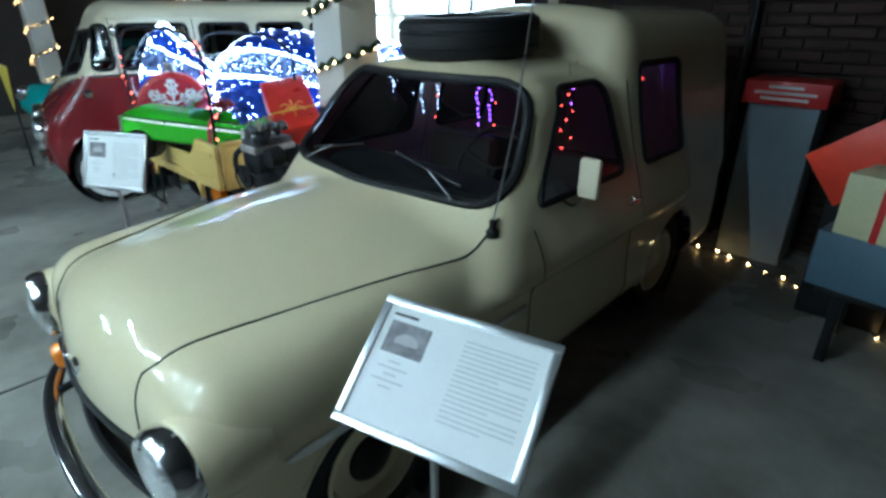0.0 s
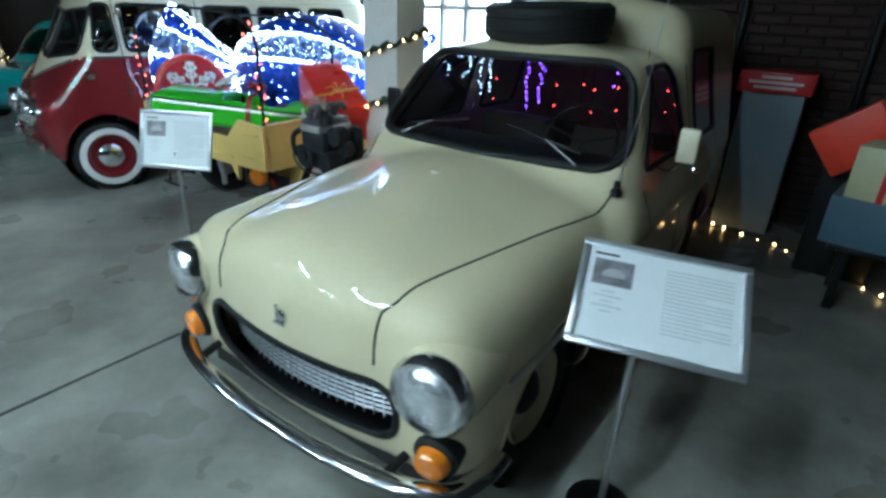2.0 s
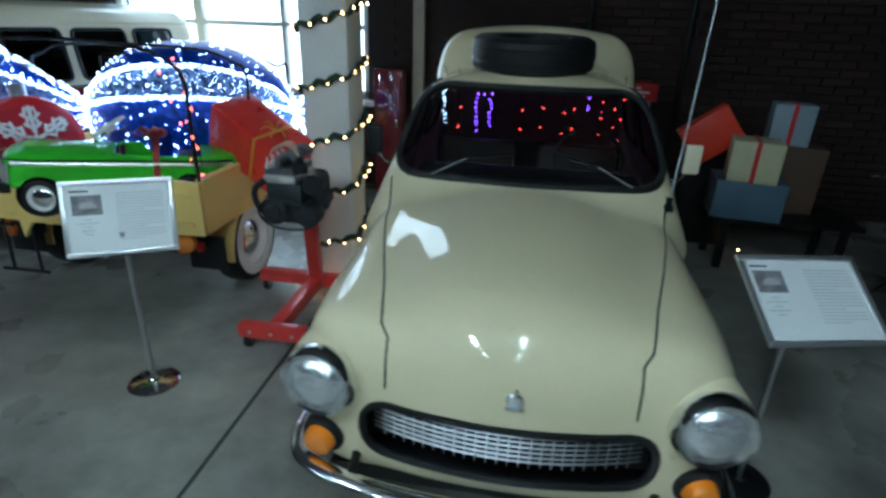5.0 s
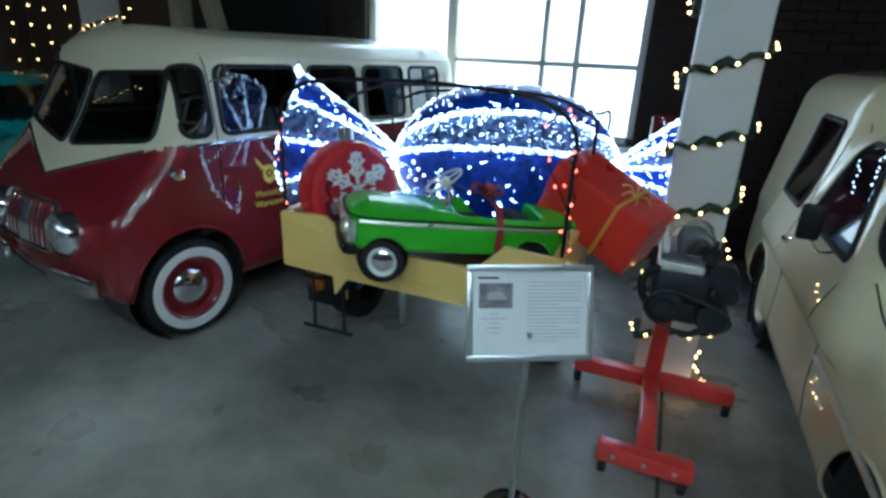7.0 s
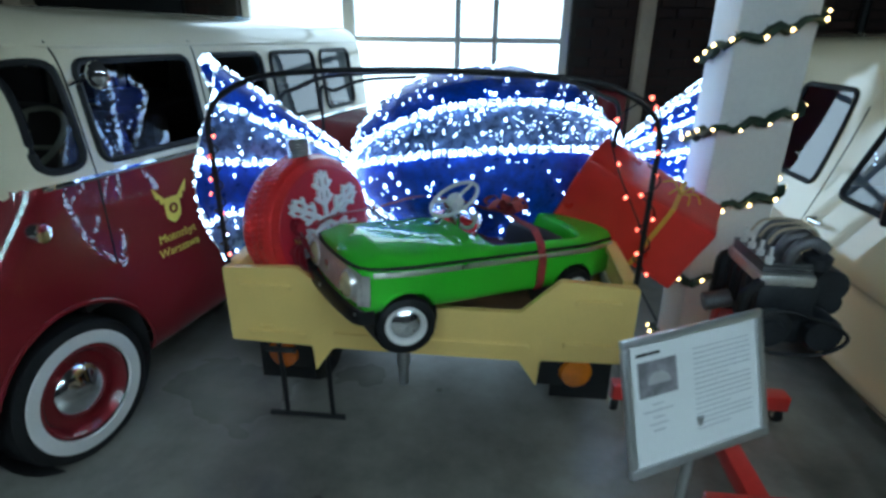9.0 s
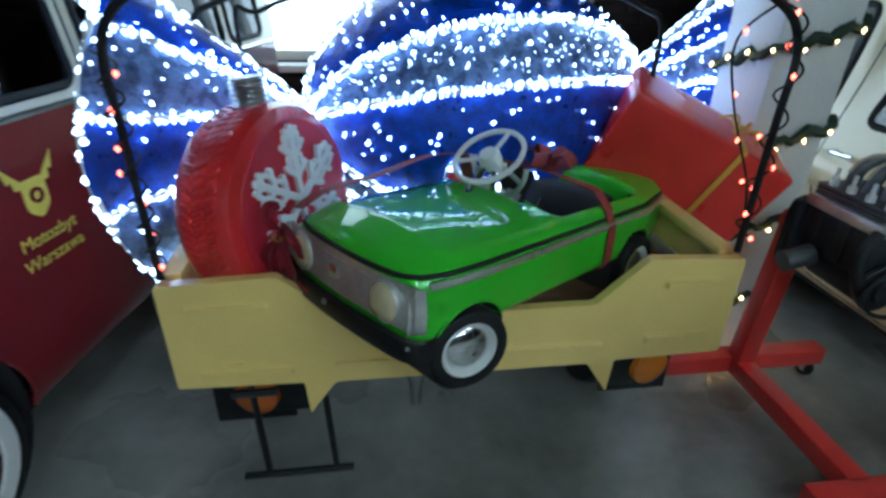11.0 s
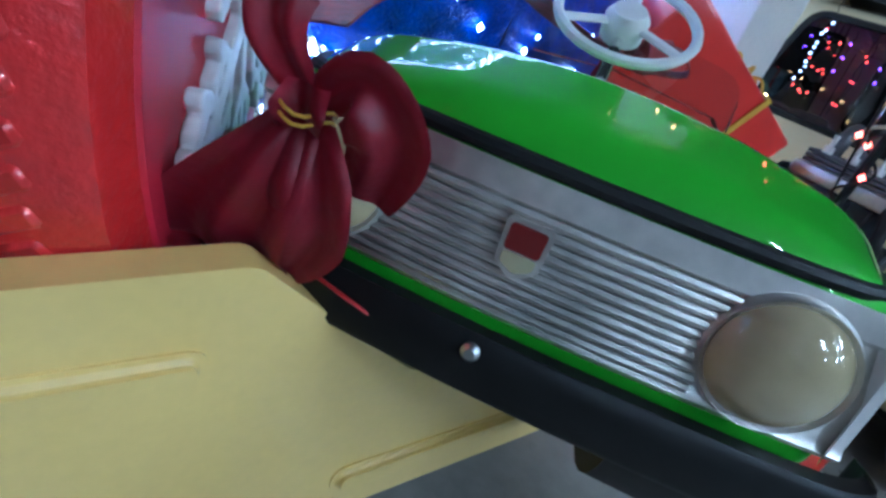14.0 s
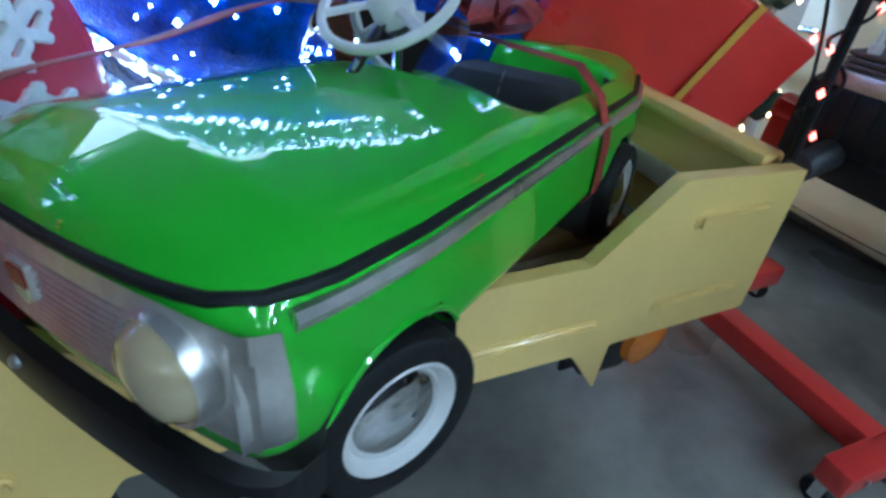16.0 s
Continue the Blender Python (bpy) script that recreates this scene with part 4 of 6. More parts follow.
    plate(bm, rounded([(-0.045, 0.04), (0.045, 0.04), (0.045, -0.05), (0.0, -0.085), (-0.045, -0.05)], 0.02), 0.003)
    for s in (-1, 1):
        plate(bm, [(s * 0.03, 0.03), (s * 0.10, 0.10), (s * 0.085, 0.045), (s * 0.07, 0.05), (s * 0.065, 0.02), (s * 0.045, 0.02)], 0.003)
    part("badge", bm, M_YELLOW, em, "yellow winged wheel badge")
    bm = bmesh.new()
    lathe(bm, [(0.024, 0), (0.024, 0.005), (0.014, 0.005), (0.014, 0)], 20, pose(0, 0, -0.012) @ TX)
    part("badge_ring", bm, M_VANRED, em)
    for i, word in enumerate(("Motozbyt", "Warszawa")):
        c = bpy.data.curves.new("writing", "FONT")
        c.body, c.size, c.align_x, c.extrude = word, 0.058, "CENTER", 0.001
        tmp = new("writing", c)
        bpy.context.view_layer.update()
        me = bpy.data.meshes.new_from_object(tmp.evaluated_get(bpy.context.evaluated_depsgraph_get()))
        bpy.data.objects.remove(tmp)
        me.materials.append(M_YELLOW)
        ob = new("painted_word", me)
        ob.parent = em
        ob.matrix_basis = pose(0.0, -0.001, -0.155 - 0.066 * i, 90, 0, 0)
    # inside
    part("inner_floor", newbox(1.6, 2.5, 0.05, (0, 2.0, 0.62)), M_DARKIN, v)
    part("dashboard", newbox(1.3, 0.20, 0.16, (0, 0.76, 1.02), 0.04), M_DARKIN, v)
    for yy in (1.2, 2.05, 2.8):
        bm = bmesh.new()
        box(bm, 1.35, 0.42, 0.14, (0, yy, 0.82), 0.05)
        box(bm, 1.35, 0.12, 0.5, (0, yy + 0.24, 1.06), 0.05)
        part("seat", bm, M_SEAT, v)
    bm = bmesh.new()
    tube(bm, [(0.20 * math.cos(a), 0.20 * math.sin(a), 0) for a in np.linspace(0, 2 * math.pi, 32)[:-1]], 0.012, True, 8)
    for a in (0.0, 2.1, 4.2):
        tube(bm, [(0, 0, -0.02), (0.20 * math.cos(a), 0.20 * math.sin(a), 0)], 0.010)
    part("steering_wheel", bm, M_VANCREAM, v, "ivory steering wheel", m=pose(0.42, 0.93, 1.22, 40))
    part("underbody", newbox(1.4, 2.7, 0.06, (0, 1.9, 0.27)), M_BLACK, v)
    return v


red_van(pose(-4.573, 2.876, 0, 0, 0, -11.5))

# ---- the cargo trailer ----
TX0, TX1, TY0, TY1 = -3.008, -1.503, 3.405, 4.95


def trailer():
    t = thing("cargo_trailer", "cream enamelled cargo trailer with a notched tailgate", "trailer", pose((TX0 + TX1) / 2, TY0, 0))
    h = (TX1 - TX0) / 2
    gate = new("tailgate")
    gate.parent = t
    o = [(-h, 0.548), (-h + 0.318, 0.540), (-h + 0.325, 0.430), (-h + 0.40, 0.536), (h - 0.40, 0.534), (h - 0.328, 0.425), (h - 0.320, 0.540), (h, 0.548), (h, 0.852), (h - 0.269, 0.866), (h - 0.405, 0.733), (-h + 0.45, 0.733), (-h + 0.281, 0.866), (-h, 0.854)]
    bm = bmesh.new()
    plate(bm, rounded(o, 0.009, 3), 0.028)
    part("gate_panel", bm, M_TRAILER, gate)
    for a, b, zz in ((-h + 0.05, -h + 0.26, 0.785), (-h + 0.06, -h + 0.30, 0.585), (h - 0.22, h - 0.05, 0.785), (h - 0.25, h - 0.05, 0.61), (-h + 0.40, h - 0.36, 0.595)):
        bm = bmesh.new()
        plate(bm, rounded([(a, zz - 0.018), (b, zz - 0.018), (b, zz + 0.018), (a, zz + 0.018)], 0.018, 5), 0.012, Matrix.Translation((0, -0.010, 0)))
        bmesh.ops.bevel(bm, geom=[e for e in bm.edges if all(v.co.y < -0.005 for v in e.verts)], offset=0.008, segments=3, affect="EDGES")
        part("pressing", bm, M_TRAILER, gate)
    for xx in (-h + 0.145, h - 0.125):
        bm = bmesh.new()
        for d in (-0.022, 0.022):
            lathe(bm, [(0.008, 0), (0.008, 0.008), (0, 0.01)], 10, Matrix.Translation((xx + d, 0.0, 0.615)) @ TX)
        box(bm, 0.05, 0.006, 0.014, (xx, -0.002, 0.615), 0.002)
        part("latch", bm, M_TRAILER, gate)
    ln = TY1 - TY0
    for s in (-1, 1):
        sp_ = new("side_panel")
        sp_.parent = t
        bm = bmesh.new()
        box(bm, 0.03, ln - 0.035, 0.32, (s * (h - 0.018), ln / 2 + 0.03, 0.70), 0.006)
        part("panel", bm, M_TRAILER, sp_)
        part("top_rail", newbox(0.055, ln - 0.035, 0.03, (s * (h - 0.025), ln / 2 + 0.03, 0.848), 0.010), M_TRAILER, sp_)
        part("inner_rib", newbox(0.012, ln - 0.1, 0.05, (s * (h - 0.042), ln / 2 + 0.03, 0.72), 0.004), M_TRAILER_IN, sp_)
        # wing over the wheel
        bm = bmesh.new()
        cy = 0.62
        ring = [(cy + 0.37 * math.cos(a), 0.30 + 0.37 * math.sin(a)) for a in np.linspace(math.pi * 1.02, -0.02 * math.pi, 22)]
        inn = [(cy + 0.355 * math.cos(a), 0.30 + 0.355 * math.sin(a)) for a in np.linspace(-0.02 * math.pi, math.pi * 1.02, 22)]
        plate(bm, ring + inn, 0.24, pose(0, 0, 0, 0, 0, 90) if s > 0 else pose(0, 0, 0, 0, 0, 90))
        part("wing", bm, M_TRAILER, t, m=pose(s * (h - 0.12) + 0.12, 0, 0))
        wheel(t, (s * (h - 0.12), cy, 0.30), 0.30, 0.16, s, M_WHITE, M_CHROME, M_WHITE, hubr=0.42, rimr=0.62)
        part("mudflap", newbox(0.24, 0.012, 0.22, (s * (h - 0.13) , 0.19, 0.36), 0.004), M_RUBBER, t)
        bm = bmesh.new()
        lathe(bm, [(0.036, 0), (0.036, 0.012), (0.03, 0.016), (0, 0.017)], 20, Matrix.Translation((s * (h - 0.17), 0.184, 0.40)) @ TX)
        part("reflector", bm, M_REDLENS, t, "round red reflector")
        tl = new("tail_lamp")
        tl.parent = t
        part("lamp_box", newbox(0.11, 0.12, 0.12, (s * (h - 0.27), 0.10, 0.465), 0.012), M_BLACK, tl)
        bm = bmesh.new()
        lathe(bm, [(0.062, 0.0), (0.066, 0.03), (0.06, 0.05), (0.035, 0.062), (0, 0.066)], 28, Matrix.Translation((s * (h - 0.185), 0.085, 0.470)) @ pose(0, 0, 0, 0, 0, 12 * s) @ TX)
        part("lamp_glass", bm, M_AMBER if s > 0 else mat("brown_amber_lens", (0.36, 0.08, 0.01), 0.25, coat=0.6), tl, "round amber tail lamp glass")
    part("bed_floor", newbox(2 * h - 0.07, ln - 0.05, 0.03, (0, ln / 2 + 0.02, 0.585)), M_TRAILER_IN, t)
    part("front_panel", newbox(2 * h - 0.07, 0.03, 0.3, (0, ln - 0.01, 0.74), 0.006), M_TRAILER, t)
    for s in (-0.45, 0.45):
        part("chassis_rail", newbox(0.06, ln, 0.08, (s, ln / 2 + 0.06, 0.525), 0.006), M_BLACK, t)
    bm = bmesh.new()
    lathe(bm, [(0.03, -0.62), (0.03, 0.62)], 14, TY)
    part("axle", bm, M_BLACK, t, m=pose(0, 0.62, 0.30))
    bm = bmesh.new()
    for xx in (-h + 0.17, -h + 0.36):
        tube(bm, [(xx, 0.03, 0.56), (xx + 0.02, 0.0, 0.215)], 0.010, False, 6)
    tube(bm, [(-h + 0.12, -0.005, 0.215), (-h + 0.43, -0.005, 0.215)], 0.011, False, 6)
    tube(bm, [(-h + 0.12, 0.02, 0.50), (-h + 0.24, 0.02, 0.50)], 0.012, False, 6)
    part("step_frame", bm, M_BLACK, t, "black tubular rear step")
    bm = bmesh.new()
    lathe(bm, [(0.02, 0), (0.022, 0.10), (0.03, 0.10), (0.03, 0.30), (0, 0.30)], 16)
    part("jack_foot", bm, M_STEEL, t, m=pose(-0.12, 0.22, 0.24))
    part("drawbar", newtube([(0, ln, 0.50), (0, ln + 0.55, 0.45)], 0.035), M_BLACK, t)
    part("drawbar_stand", newtube([(0, ln + 0.5, 0.45), (0, ln + 0.5, 0.0)], 0.02), M_BLACK, t)
    # hoops for the tarpaulin
    for yy, zt in ((0.03, 1.535), (0.66, 1.49), (1.25, 1.43)):
        pts = smooth_line([(-h + 0.012, yy, 0.86), (-h + 0.012, yy, 1.2), (-h + 0.015, yy, 1.38), (-h + 0.09, yy, zt - 0.06), (-h + 0.28, yy, zt), (0, yy, zt + 0.02), (h - 0.28, yy, zt), (h - 0.09, yy, zt - 0.06), (h - 0.015, yy, 1.38), (h - 0.012, yy, 1.2), (h - 0.012, yy, 0.86)], 8)
        part("hoop", newtube(pts, 0.0095, False, 8), M_BLACK, t, "thin black tubular tarpaulin hoop")
    return t


trailer()
fl = thing("fairy_lights", "red and pink fairy lights wound round the black hoop", "fairy lights")
pts = []
for i in range(160):
    u = i / 159
    z = 0.9 + 0.60 * u
    pts.append(Vector((TX1 - 0.012 + 0.022 * math.cos(u * 34) - 0.08 * max(u - 0.85, 0) / 0.15, TY0 + 0.03 + 0.022 * math.sin(u * 34), z)))
part("cable", newtube(pts, 0.003, False, 5), M_BLACK, fl)
bm = bmesh.new()
bulbs(bm, along(pts, 0.11), 0.0075, 0.008)
tagged(part("bulbs", bm, M_PINK, fl), kind="stuff")
fl2 = thing("fairy_lights", "loose string of red fairy lights hanging from the hoop", "fairy lights")
pts = smooth_line([(-1.56, 3.44, 1.49), (-1.66, 3.45, 1.40), (-1.62, 3.46, 1.25), (-1.52, 3.47, 1.05), (-1.50, 3.46, 0.93)], 10)
part("cable", newtube(pts, 0.003, False, 5), M_BLACK, fl2)
bm = bmesh.new()
bulbs(bm, along(pts, 0.13), 0.0075, 0.01)
tagged(part("bulbs", bm, M_PINK, fl2), kind="stuff")
fl3 = thing("fairy_lights", "red fairy lights wound round the other black hoop", "fairy lights")
pts = [Vector((TX0 + 0.012 + 0.02 * math.cos(i * 0.5), TY0 + 0.03 + 0.02 * math.sin(i * 0.5), 0.9 + 0.005 * i)) for i in range(100)]
part("cable", newtube(pts, 0.003, False, 5), M_BLACK, fl3)
bm = bmesh.new()
bulbs(bm, along(pts, 0.16), 0.007, 0.01)
tagged(part("bulbs", bm, M_PINK, fl3), kind="stuff")

# ---- giant wrapped sweet of blue and white tinsel ----
CC = Vector((-2.06, 4.34, 1.065))
CAX = Vector((0.955, 0.29, 0.0)).normalized()


def sweet():
    g = thing("light_sculpture", "giant wrapped sweet of blue and white tinsel edged with white lights", "light sculpture")
    side = Vector((CAX.y, -CAX.x, 0))
    up = Vector((0, 0, 1))

    def skinp(u, a):
        """u along the axis from -1 to 1, a the angle from the front, upwards."""
        r = 0.43 * max(1 - abs(u) ** 2.2, 0.0) ** 0.58 + 0.035
        return CC + CAX * (0.66 * u) + (side * math.cos(a) + up * math.sin(a)) * r

    edges = [math.radians(d) for d in (-80, -34, 19, 45, 112, 152, 194, 234)]
    rnd = random.Random(3)
    rope, dots = bmesh.new(), bmesh.new()
    for i, a0 in enumerate(edges):
        a1 = edges[(i + 1) % 8] + (2 * math.pi if i == 7 else 0)
        bm = bmesh.new()
        nu, na = 30, 7
        grid = [[bm.verts.new(skinp(-1 + 2 * k / nu, a0 + (a1 - a0) * j / na) + Vector((rnd.gauss(0, 0.003), rnd.gauss(0, 0.003), rnd.gauss(0, 0.003)))) for j in range(na + 1)] for k in range(nu + 1)]
        for k in range(nu):
            for j in range(na):
                bm.faces.new((grid[k][j], grid[k + 1][j], grid[k + 1][j + 1], grid[k][j + 1]))
        bmesh.ops.recalc_face_normals(bm, faces=bm.faces[:])
        white = i in (2, 0, 4, 6)
        part("white_gore" if white else "blue_gore", bm, M_TINSELW if white else M_TINSEL, g)
        line = [skinp(-1 + 2 * k / 60, a0) for k in range(61)]
        line = [p + (p - CC).normalized() * 0.012 for p in line]
        tube(rope, line, 0.008, False, 6)
        bulbs(dots, along(line, 0.021), 0.0125, 0.005)
    part("rope", rope, M_WHITE, g)
    tagged(part("edge_light", dots, M_LEDW, g, "dense white lights along the seams"), kind="stuff")
    tw = bmesh.new()
    for _ in range(330):
        u, a = rnd.uniform(-0.95, 0.95), rnd.uniform(-1.3, 2.2)
        p = skinp(u, a)
        bulbs(tw, [p + (p - CC).normalized() * 0.006], rnd.choice((0.0028, 0.0035, 0.0045, 0.0065)))
    for _ in range(240):
        u, a = rnd.uniform(-0.93, 0.93), radians(rnd.uniform(20, 44))
        p = skinp(u, a)
        bulbs(tw, [p + (p - CC).normalized() * 0.006], rnd.choice((0.0018, 0.0022, 0.003)))
    tagged(part("twinkle_light", tw, M_LEDB, g, "scattered blue-white lights"), kind="stuff")
    # the twisted ends
    for s, length, wide in ((-1, 0.62, 0.50), (1, 0.42, 0.40)):
        j = CC + CAX * (0.66 * s)
        n = 7
        fan = [math.radians(-72 + 204 * i / n) for i in range(n + 1)]

        def tip(a, t):
            rr = 0.04 + (wide - 0.04) * t ** 0.9
            return j + CAX * (s * length * t * (0.92 + 0.08 * math.cos(3 * a))) + (side * math.cos(a) * 0.55 + up * math.sin(a)) * rr + side * (0.10 * t)

        rope, dots, tw = bmesh.new(), bmesh.new(), bmesh.new()
        for i in range(n):
            bm = bmesh.new()
            grid = [[bm.verts.new(tip(fan[i] + (fan[i + 1] - fan[i]) * q / 5, t / 10) + side * (0.03 * math.sin(math.pi * q / 5) * t / 10)) for q in range(6)] for t in range(11)]
            for t in range(10):
                for q in range(5):
                    bm.faces.new((grid[t][q], grid[t + 1][q], grid[t + 1][q + 1], grid[t][q + 1]))
            part("blue_flap" if i % 2 == 0 else "white_flap", bm, M_TINSEL if i % 2 == 0 else M_TINSELW, g)
            for _ in range(26):
                a, t = fan[i] + (fan[i + 1] - fan[i]) * rnd.random(), rnd.uniform(0.15, 1)
                bulbs(tw, [tip(a, t) + side * 0.03], rnd.choice((0.0028, 0.004, 0.006)))
        for i in range(n + 1):
            line = [tip(fan[i], t / 12) + side * 0.01 for t in range(13)]
            tube(rope, line, 0.008, False, 6)
            bulbs(dots, along(line, 0.022), 0.0125, 0.005)
        rim = [tip(fan[0] + (fan[-1] - fan[0]) * t / 40, 1.0) + side * 0.01 for t in range(41)]
        tube(rope, rim, 0.008, False, 6)
        bulbs(dots, along(rim, 0.024), 0.0125, 0.006)
        part("rope", rope, M_WHITE, g)
        tagged(part("edge_light", dots, M_LEDW, g), kind="stuff")
        tagged(part("twinkle_light", tw, M_LEDB, g), kind="stuff")
    # trestle under the sweet
    for d in (-0.4, 0.4):
        c = CC + CAX * d
        part("trestle_leg", newtube([(c.x, c.y, c.z - 0.40), (c.x, c.y, 0.60)], 0.012), M_BLACK, g)
    return g


sweet()

# ---- red tyre with a snowflake, in the trailer ----
TYN = Vector((0.885, -0.455, 0.10)).normalized()
TYC = Vector((-2.765, 3.697, 0.937))


def snow_tyre():
    q = TYN.to_track_quat("Z", "Y").to_matrix().to_4x4()
    t = thing("painted_tyre", "upright tyre sprayed red with a white snowflake on its cover", "tyre", Matrix.Translation(TYC) @ q)
    r, w = 0.278, 0.088
    bm = bmesh.new()
    lathe(bm, [(r * 0.5, -w), (r * 0.86, -w), (r * 0.95, -w * 0.9), (r * 0.99, -w * 0.6), (r * 0.99, w * 0.6), (r * 0.95, w * 0.9), (r * 0.86, w), (r * 0.84, w * 1.01)], 72)
    part("casing", bm, M_REDGLOSS, t)
    bm = bmesh.new()
    lathe(bm, [(r * 0.86, w * 0.96), (r * 0.83, w * 1.04), (r * 0.4, w * 1.08), (0, w * 1.09)], 60)
    part("cover_disc", bm, mat("red_matt_cover", (0.50, 0.012, 0.03), 0.5, 0, 0.08), t, "smooth matt red cover")
    for i in range(72):
        a = 2 * math.pi * i / 72
        for s in (-1, 0, 1):
            bm = bmesh.new()
            box(bm, 0.0065, 0.0155, 0.034, (r * 0.9885, 0, s * 0.037), 0.003, pose(0, 0, 0, 24 * (1 if s >= 0 else -1), 0, 0), 1)
            part("tread_block", bm, M_REDGLOSS, t, m=pose(0, 0, 0, 0, 0, math.degrees(a) + 3 * s))
    up = q.inverted().to_3x3() @ Vector((0, 0, 1))
    up = Vector((up.x, up.y, 0)).normalized()
    cap = [(0.0, -0.01), (0.046, -0.01), (0.046, 0.0)]
    for i in range(5):
        cap += [(0.046, 0.004 + 0.012 * i), (0.041, 0.010 + 0.012 * i)]
    bm = bmesh.new()
    lathe(bm, cap + [(0.044, 0.064), (0.0, 0.066)], 36)
    part("bauble_cap", bm, M_STEEL, t, "ribbed silver cap", m=Matrix.Translation(up * r) @ up.to_track_quat("Z", "Y").to_matrix().to_4x4())
    twigs = [((0.0, 0), (0.172, 0), 0.0092)]
    for d, ln in ((0.058, 0.044), (0.105, 0.048)):
        for s in (-1, 1):
            ex, ey = d + ln * 0.62, s * ln * 0.80
            twigs += [((d, 0), (ex, ey), 0.0072), ((ex - 0.012, ey * 0.7), (ex + 0.020, ey * 0.62), 0.0062)]
    twigs += [((0.148, 0), (0.168, 0.020), 0.0068), ((0.148, 0), (0.168, -0.020), 0.0068)]

    def flake(x, y, z):
        ang = np.arctan2(y, x) - math.pi / 6
        ang = ang - np.round(ang / (math.pi / 3)) * (math.pi / 3)
        u, v = np.hypot(x, y) * np.cos(ang), np.hypot(x, y) * np.sin(ang)
        best = np.full(x.shape, 1.0)
        for (ax, ay), (bx, by), rr in twigs:
            k = np.clip(((u - ax) * (bx - ax) + (v - ay) * (by - ay)) / ((bx - ax) ** 2 + (by - ay) ** 2), 0, 1)
            best = np.minimum(best, np.hypot(u - ax - k * (bx - ax), v - ay - k * (by - ay)) - rr)
        return np.maximum(best, np.abs(z) - 0.006)

    P, Q = skin(flake, (-0.21, -0.21, -0.013), (0.21, 0.21, 0.013), 0.0036)
    cut("snowflake", P * [1.12, 1.12, 1] + np.array(up) * 0.02 + [0, 0, w * 1.09 + 0.004], Q, np.ones(len(Q), bool), M_WOODFLAKE, t, "white foam snowflake")
    return t


snow_tyre()

# ---- the green pedal car ----
PC = pose(-2.563, 3.332, 0.986, 0, 0, 0) @ Matrix.Rotation(radians(-54.2), 4, "Z") @ Matrix.Rotation(radians(-5.0), 4, "X") @ Matrix.Rotation(radians(-1.5), 4, "Y")
PW, PL = 0.255, 1.16


def pedal_skin(x, y, z):
    ax = np.abs(x)
    w = PW - 0.02 * np.maximum(0.2 - y, 0) / 0.2 - 0.05 * np.maximum(y - 0.95, 0) / 0.2
    side = ax - w + 0.5 * np.maximum(z + 0.03, 0) ** 1.5
    top = z - (0.050 - 0.35 * np.maximum(-y + 0.10, 0) - 0.045 * (x / PW) ** 2 - 0.02 * np.maximum(y - 0.6, 0) + 0.001 * np.exp(-((ax - 0.11) / 0.03) ** 2))
    bod = smax(smax(side, top, k=0.06), 0.0 + 0.02 * (x / PW) ** 2 - y, y - PL, -0.165 - z, k=0.035)
    pit = smax(ax - 0.195, 0.52 - y, y - 0.96, -0.10 - z, k=0.05)
    return smax(bod, -pit, k=0.02)


